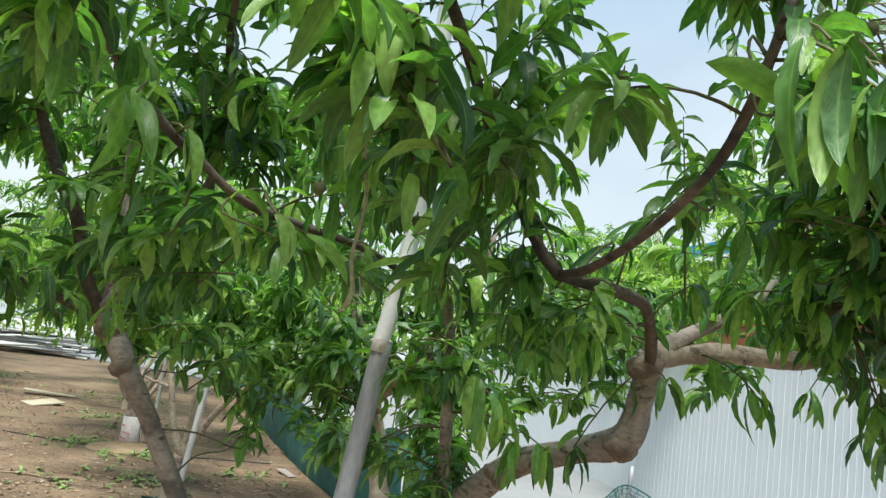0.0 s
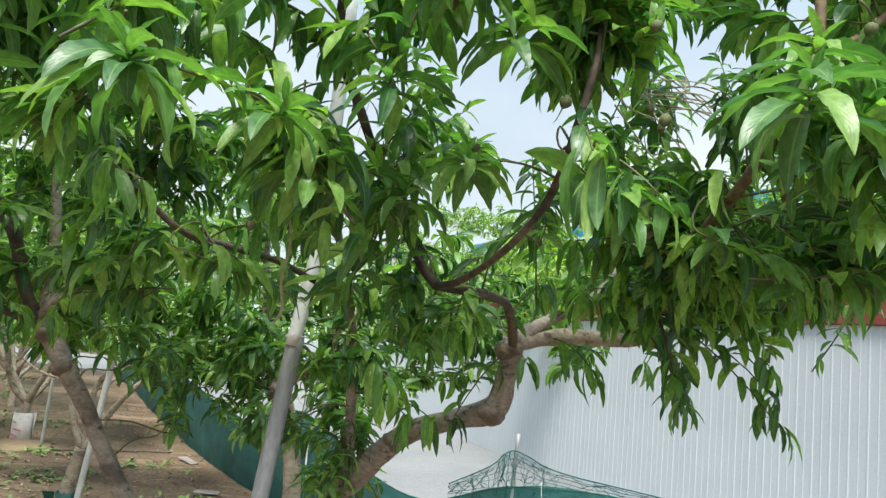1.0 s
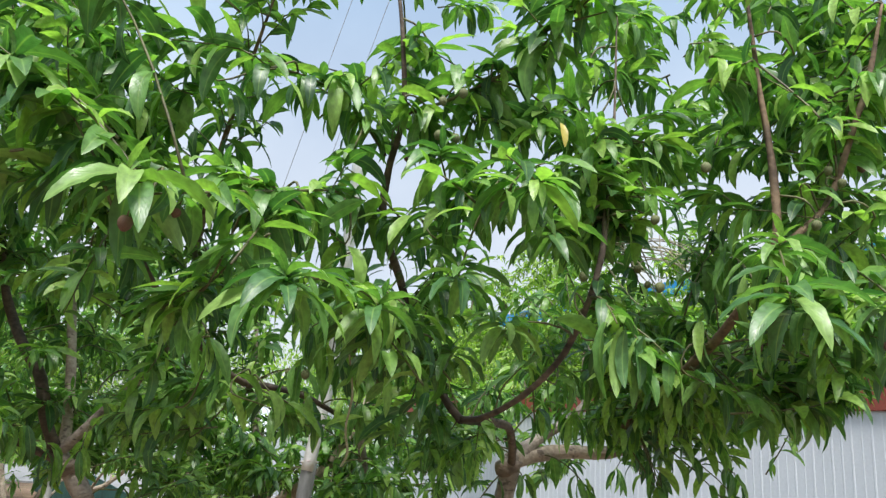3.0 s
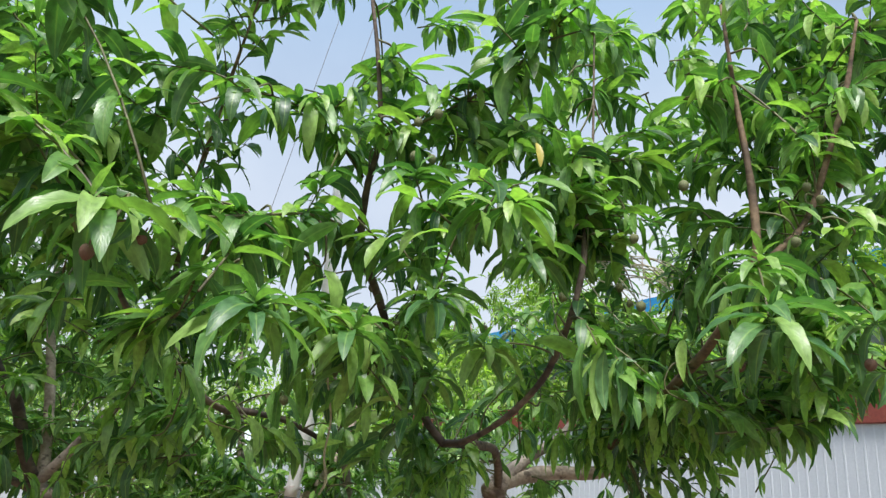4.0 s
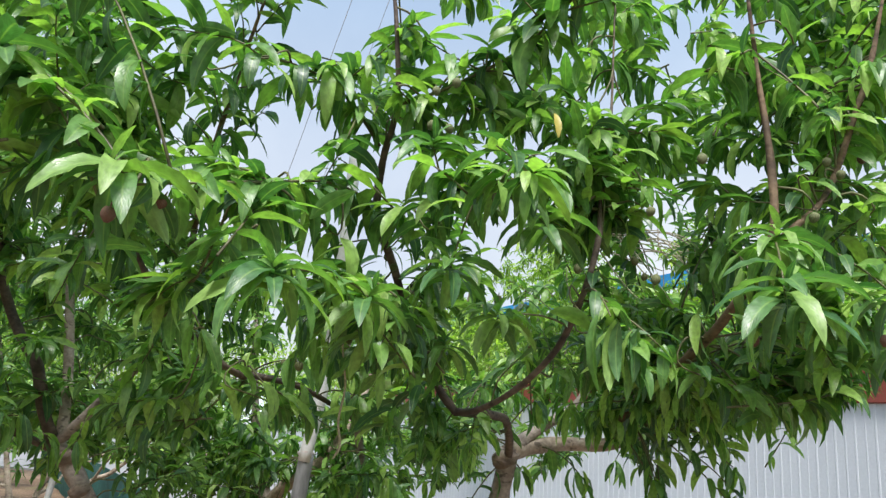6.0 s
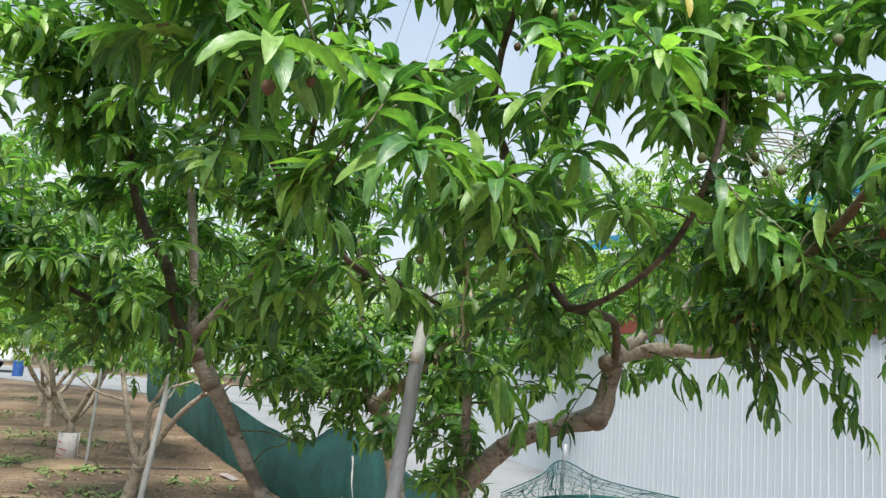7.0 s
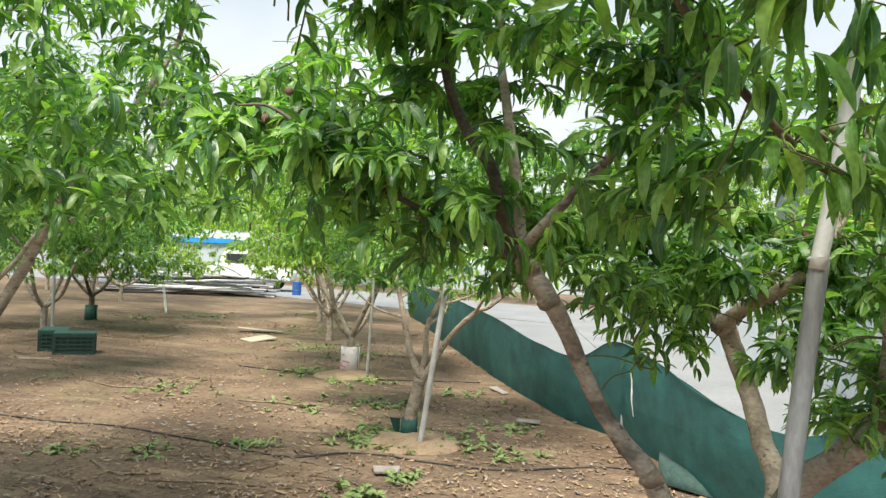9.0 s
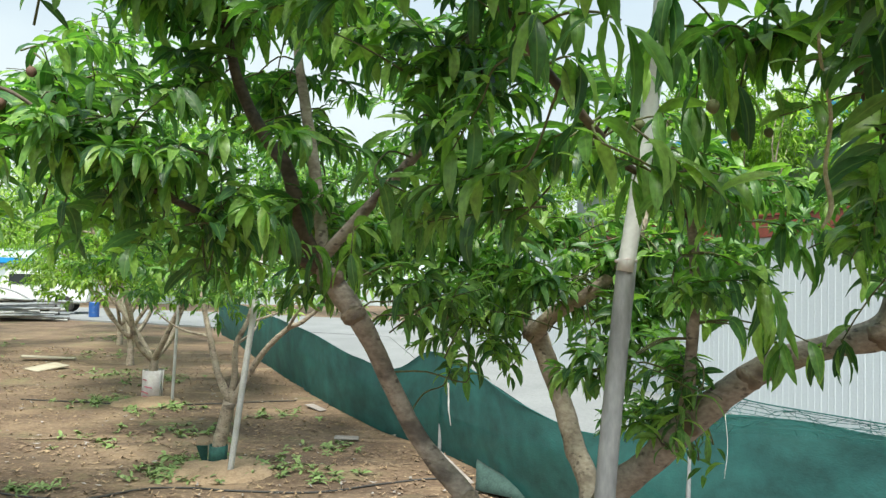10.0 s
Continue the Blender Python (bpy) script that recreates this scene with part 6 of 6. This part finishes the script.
def chips(name, number, seed, mat, label, size, area, lift=0.01):
    rng = np.random.default_rng(seed)
    V, F = [], []
    for i in range(number):
        x, y = rng.uniform(*area[0]), rng.uniform(*area[1]) if rng.uniform() > 0.35 else area[1][0] + abs(rng.normal(0, 2.2))
        if noise.noise(Vector((x * 0.5, y * 1.4, number * 0.01))) < rng.uniform(-0.35, 0.25):
            continue
        L, W, a = size * rng.uniform(0.5, 1.6), size * rng.uniform(0.12, 0.5), rng.uniform(0, 6.28)
        c, s, z = math.cos(a), math.sin(a), swell(x, y) + lift
        cu = rng.uniform(0, 0.35) * L
        k = len(V)
        for u, w, h in ((-1, -.3, cu), (-1, .3, cu * 0.8), (0, -1, 0), (0, 1, 0.1 * L), (1, -.2, cu * 1.1), (1, .2, cu)):
            V.append((x + c * u * L / 2 - s * w * W / 2, y + s * u * L / 2 + c * w * W / 2, z + h))
        F += [(k, k + 2, k + 3, k + 1), (k + 2, k + 4, k + 5, k + 3)]
    return tagged(hang(name, mesh_of(name, V, F, False), mat, None), label, "litter", kind="stuff")


AREA = ((-14, 0.8), (3.6, 17))
DRY = mottled("dry_leaf", (0.10, 0.064, 0.042), (0.28, 0.195, 0.125), 3, 0.9, 0.2, 30)
chips("leaf_litter", 24000, 3, DRY, "dry brown leaves scattered over the soil", 0.062, AREA, 0.006)
chips("straw_litter", 12000, 4, STRAW, "straw-coloured dry leaf bits on the soil", 0.060, AREA, 0.009)
chips("pale_litter", 2200, 5, GREY_LITTER, "pale chips and scraps on the soil", 0.06, AREA, 0.016)


def weed_patch(x, y, r, n, seed, h=0.10):
    rng = np.random.default_rng(seed)
    rows = []
    for i in range(n):
        px, py = x + rng.normal(0, r * 0.5), y + rng.normal(0, r * 0.5)
        hz = swell(px, py)
        a0 = rng.uniform(0, 6.28)
        for k in range(int(rng.integers(5, 9))):
            L = h * rng.uniform(0.5, 1.1)
            rows.append((px, py, hz + rng.uniform(0, 0.03), a0 + k * 1.1 + rng.normal(0, 0.2), rng.uniform(0.3, 1.2), rng.uniform(0.8, 1.6), L, L * rng.uniform(0.25, 0.45), rng.normal(0, 0.3)))
    r = np.array(rows)
    V, F, U = leaf_blades(r[:, :3], r[:, 3], r[:, 4], r[:, 5], r[:, 6], r[:, 7], r[:, 8], 4, 0.2, rng)
    return tagged(hang("weeds", leaf_mesh("weeds", V, F, U, len(r)), WEED, None), "patch of low pale green weeds on bare soil", "weeds", "weed patches", "stuff")


for i, (x, y, r, n) in enumerate([(-3.05, 6.85, 0.34, 60), (-3.1, 7.3, 0.25, 22), (-2.35, 5.82, 0.16, 14), (-4.03, 6.21, 0.25, 14), (-5.33, 5.36, 0.25, 12), (-2.6, 5.3, 0.25, 16), (-2.2, 7.2, 0.4, 26), (-1.7, 6.9, 0.25, 12),
                                  (-4.4, 9.8, 0.5, 26), (-5.6, 10.3, 0.5, 26), (-6.6, 13.0, 0.7, 26), (-11.6, 17.5, 0.8, 26), (-9.5, 19.5, 0.8, 22), (-4.6, 5.6, 0.2, 8), (-3.4, 8.6, 0.5, 16), (-12.5, 15.9, 0.5, 18), (-4.0, 8.2, 0.7, 22), (-6.2, 8.4, 0.8, 18), (-5.4, 12.4, 0.8, 26), (-8.2, 16.2, 0.9, 26), (-2.9, 9.6, 0.5, 16), (-1.9, 8.0, 0.35, 14)]):
    weed_patch(x, y, r, n, 60 + i)


# ---------------------------------------------------------------- beyond the orchard
def pipe_pile():
    p = thing("pipe_pile", "long heap of grey metal pipes lying on the ground", "pipes")
    rng = np.random.default_rng(8)
    for i in range(46):
        x, y = -17.2 + rng.normal(0, 0.5), 25.2 + rng.normal(0, 0.45)
        z = 0.06 + abs(rng.normal(0, 0.30))
        a = rng.normal(0.27, 0.17)
        L = rng.uniform(3.0, 6.2) / 2
        t = rng.normal(0, 0.05)
        tube("pipe", [(x - L * math.cos(a), y - L * math.sin(a), max(0.05, z - L * t), 0.045), (x, y, z, 0.045), (x + L * math.cos(a), y + L * math.sin(a), max(0.05, z + L * t), 0.045)], (POLE, PALE_POLE, RUBBER)[i % 3], p, 7, 0, 1)


pipe_pile()
tagged(tube("hoop", [(-18.0, 24.9, 0.0, 0.03), (-17.9, 25.0, 0.7, 0.03), (-17.0, 25.2, 1.15, 0.03), (-15.8, 25.5, 0.95, 0.03), (-14.6, 25.8, 0.0, 0.03)], POLE, None, 8), "bent grey greenhouse hoop over the pipe heap", "hoop")


DRUM_BLUE = mottled("drum_blue", (0.012, 0.06, 0.22), (0.025, 0.10, 0.32), 4, 0.45, 0.05, 30)


def drum(x, y):
    d = thing("drum", "blue plastic drum standing at the track", "drum", place=Matrix.Translation((x, y, 0.04)) @ Matrix.Diagonal((0.62, 0.62, 0.62, 1)))
    bm = bmesh.new()
    prof = [(0, 0), (0.27, 0), (0.29, 0.03), (0.29, 0.28), (0.305, 0.30), (0.29, 0.32), (0.29, 0.58), (0.305, 0.60), (0.29, 0.62), (0.29, 0.86), (0.26, 0.9), (0, 0.9)]
    vs = [bm.verts.new((r, 0, z)) for r, z in prof]
    es = [bm.edges.new((a, b)) for a, b in zip(vs, vs[1:])]
    bmesh.ops.spin(bm, geom=vs + es, axis=(0, 0, 1), cent=(0, 0, 0), steps=20, angle=2 * math.pi)
    bmesh.ops.remove_doubles(bm, verts=bm.verts[:], dist=0.0005)
    part("body", bm, DRUM_BLUE, d)


drum(-14.2, 27.6)


def parked_car(m):
    c = thing("car", "white pickup parked beyond the orchard", "car", place=m)
    bm = bmesh.new()
    side = [(-2.3, 0.45), (2.25, 0.45), (2.35, 0.75), (2.2, 1.0), (1.15, 1.08), (0.6, 1.62), (-0.5, 1.65), (-0.75, 1.08), (-2.3, 1.02)]
    for y in (-0.85, 0.85):
        bm.faces.new([bm.verts.new((x, y, z)) for x, z in side])
    a, b = list(bm.faces)
    va, vb = list(a.verts), list(b.verts)
    for i in range(len(va)):
        j = (i + 1) % len(va)
        bm.faces.new((va[i], va[j], vb[j], vb[i]))
    bmesh.ops.recalc_face_normals(bm, faces=bm.faces[:])
    bmesh.ops.bevel(bm, geom=bm.edges[:], offset=0.05, segments=2, affect="EDGES")
    part("body", bm, WHITE, c)
    for y in (-0.862, 0.862):
        bm = bmesh.new()
        box(bm, (0.95, 0.01, 0.38), Matrix.Translation((0.05, y, 1.33)), 0.003)
        part("window", bm, GLASS, c)
        for x in (-1.45, 1.45):
            bm = bmesh.new()
            bmesh.ops.create_cone(bm, cap_ends=True, segments=24, radius1=0.36, radius2=0.36, depth=0.24, matrix=Matrix.Translation((x, y * 0.93, 0.36)) @ Matrix.Rotation(math.pi / 2, 4, "X"))
            bmesh.ops.bevel(bm, geom=[e for e in bm.edges if len(e.link_faces) == 2 and e.calc_face_angle(0) > 1], offset=0.04, segments=2, affect="EDGES")
            w = part("wheel", bm, RUBBER, c)
            bm = bmesh.new()
            bmesh.ops.create_cone(bm, cap_ends=True, segments=16, radius1=0.2, radius2=0.16, depth=0.02, matrix=Matrix.Translation((x, y * 1.09, 0.36)) @ Matrix.Rotation(math.pi / 2 * (1 if y < 0 else -1), 4, "X"))
            part("rim", bm, POLE, w)


parked_car(pose(-17.6, 29.0, 0.05, 0, 0, 20))


def kiosk():
    k = thing("shed", "low white hut with a blue roof band beyond the track", "building", place=pose(-25.5, 37.5, 0, 0, 0, 20))
    bm = bmesh.new()
    box(bm, (7.5, 4, 2.0), Matrix.Translation((0, 0, 1.0)), 0.02)
    part("wall", bm, FILM, k)
    bm = bmesh.new()
    box(bm, (5.0, 4.3, 0.28), Matrix.Translation((0, 0, 2.14)), 0.03)
    part("roof", bm, BLUE, k)


kiosk()


def greenhouse(m, L, label):
    g = thing("greenhouse", label, "greenhouse", "greenhouses far off", place=m)
    bm = bmesh.new()
    n = 14
    ring = [(-3.5 * math.cos(math.pi * i / n), 1.2 + 1.9 * math.sin(math.pi * i / n)) for i in range(n + 1)]
    ring = [(-3.5, 0)] + ring + [(3.5, 0)]
    ends = []
    for x in (-L / 2, L / 2):
        ends.append([bm.verts.new((x, y, z)) for y, z in ring])
    for i in range(len(ring) - 1):
        bm.faces.new((ends[0][i], ends[0][i + 1], ends[1][i + 1], ends[1][i]))
    bm.faces.new(ends[0])
    bm.faces.new(list(reversed(ends[1])))
    part("film", bm, FILM, g)
    for i in range(int(L / 2) + 1):
        tube("hoop", [(-L / 2 + 2 * i, y * 1.006, z * 1.006, 0.03) for y, z in ring[::3] + [ring[-1]]], POLE, g, 5, 0, 3)


greenhouse(pose(-33, 50, 0, 0, 0, 15), 30, "long white film greenhouse beyond the track")
greenhouse(pose(-8, 47, 0, 0, 0, 15), 24, "long white film greenhouse beyond the track")


def far_woods():
    """Rows of orchard trees far off, as one mass of leaves and stems."""
    rng = np.random.default_rng(77)
    rows = []
    for i in range(72):
        cx, cy = rng.uniform(-62, 14), rng.uniform(50, 66)
        h, w = rng.uniform(5.0, 9.0), rng.uniform(2.4, 4.0)
        for k in range(420):
            q = rng.normal(0, 1, 3)
            q *= rng.uniform(0.55, 1.0) / np.linalg.norm(q)
            L = rng.uniform(0.35, 0.6)
            rows.append((cx + q[0] * w, cy + q[1] * w, h * 0.58 + q[2] * h * 0.42, rng.uniform(0, 6.28), rng.normal(0.2, 0.5), rng.uniform(0.8, 1.8), L, L * 0.4, rng.normal(0, 0.5)))
    r = np.array(rows)
    V, F, U = leaf_blades(r[:, :3], r[:, 3], r[:, 4], r[:, 5], r[:, 6], r[:, 7], r[:, 8], 3, 0.2, rng)
    tagged(hang("far_trees", leaf_mesh("far_trees", V, F, U, len(r)), LEAF_FAR_LIT, None), "green far orchard trees along the horizon", "trees", kind="stuff")


far_woods()
for dx in (0.0, 0.42):
    tagged(tube("cable", [(-1.45 + dx, 8.97, 2.65, 0.004), (-0.86 + dx, 8.32, 4.69, 0.004), (-0.47 + dx, 7.886, 6.04, 0.004), (0.1 + dx, 7.26, 8.0, 0.004)], POLE, None, 5), "thin overhead cable running up past the crown", "cable", "overhead cables")
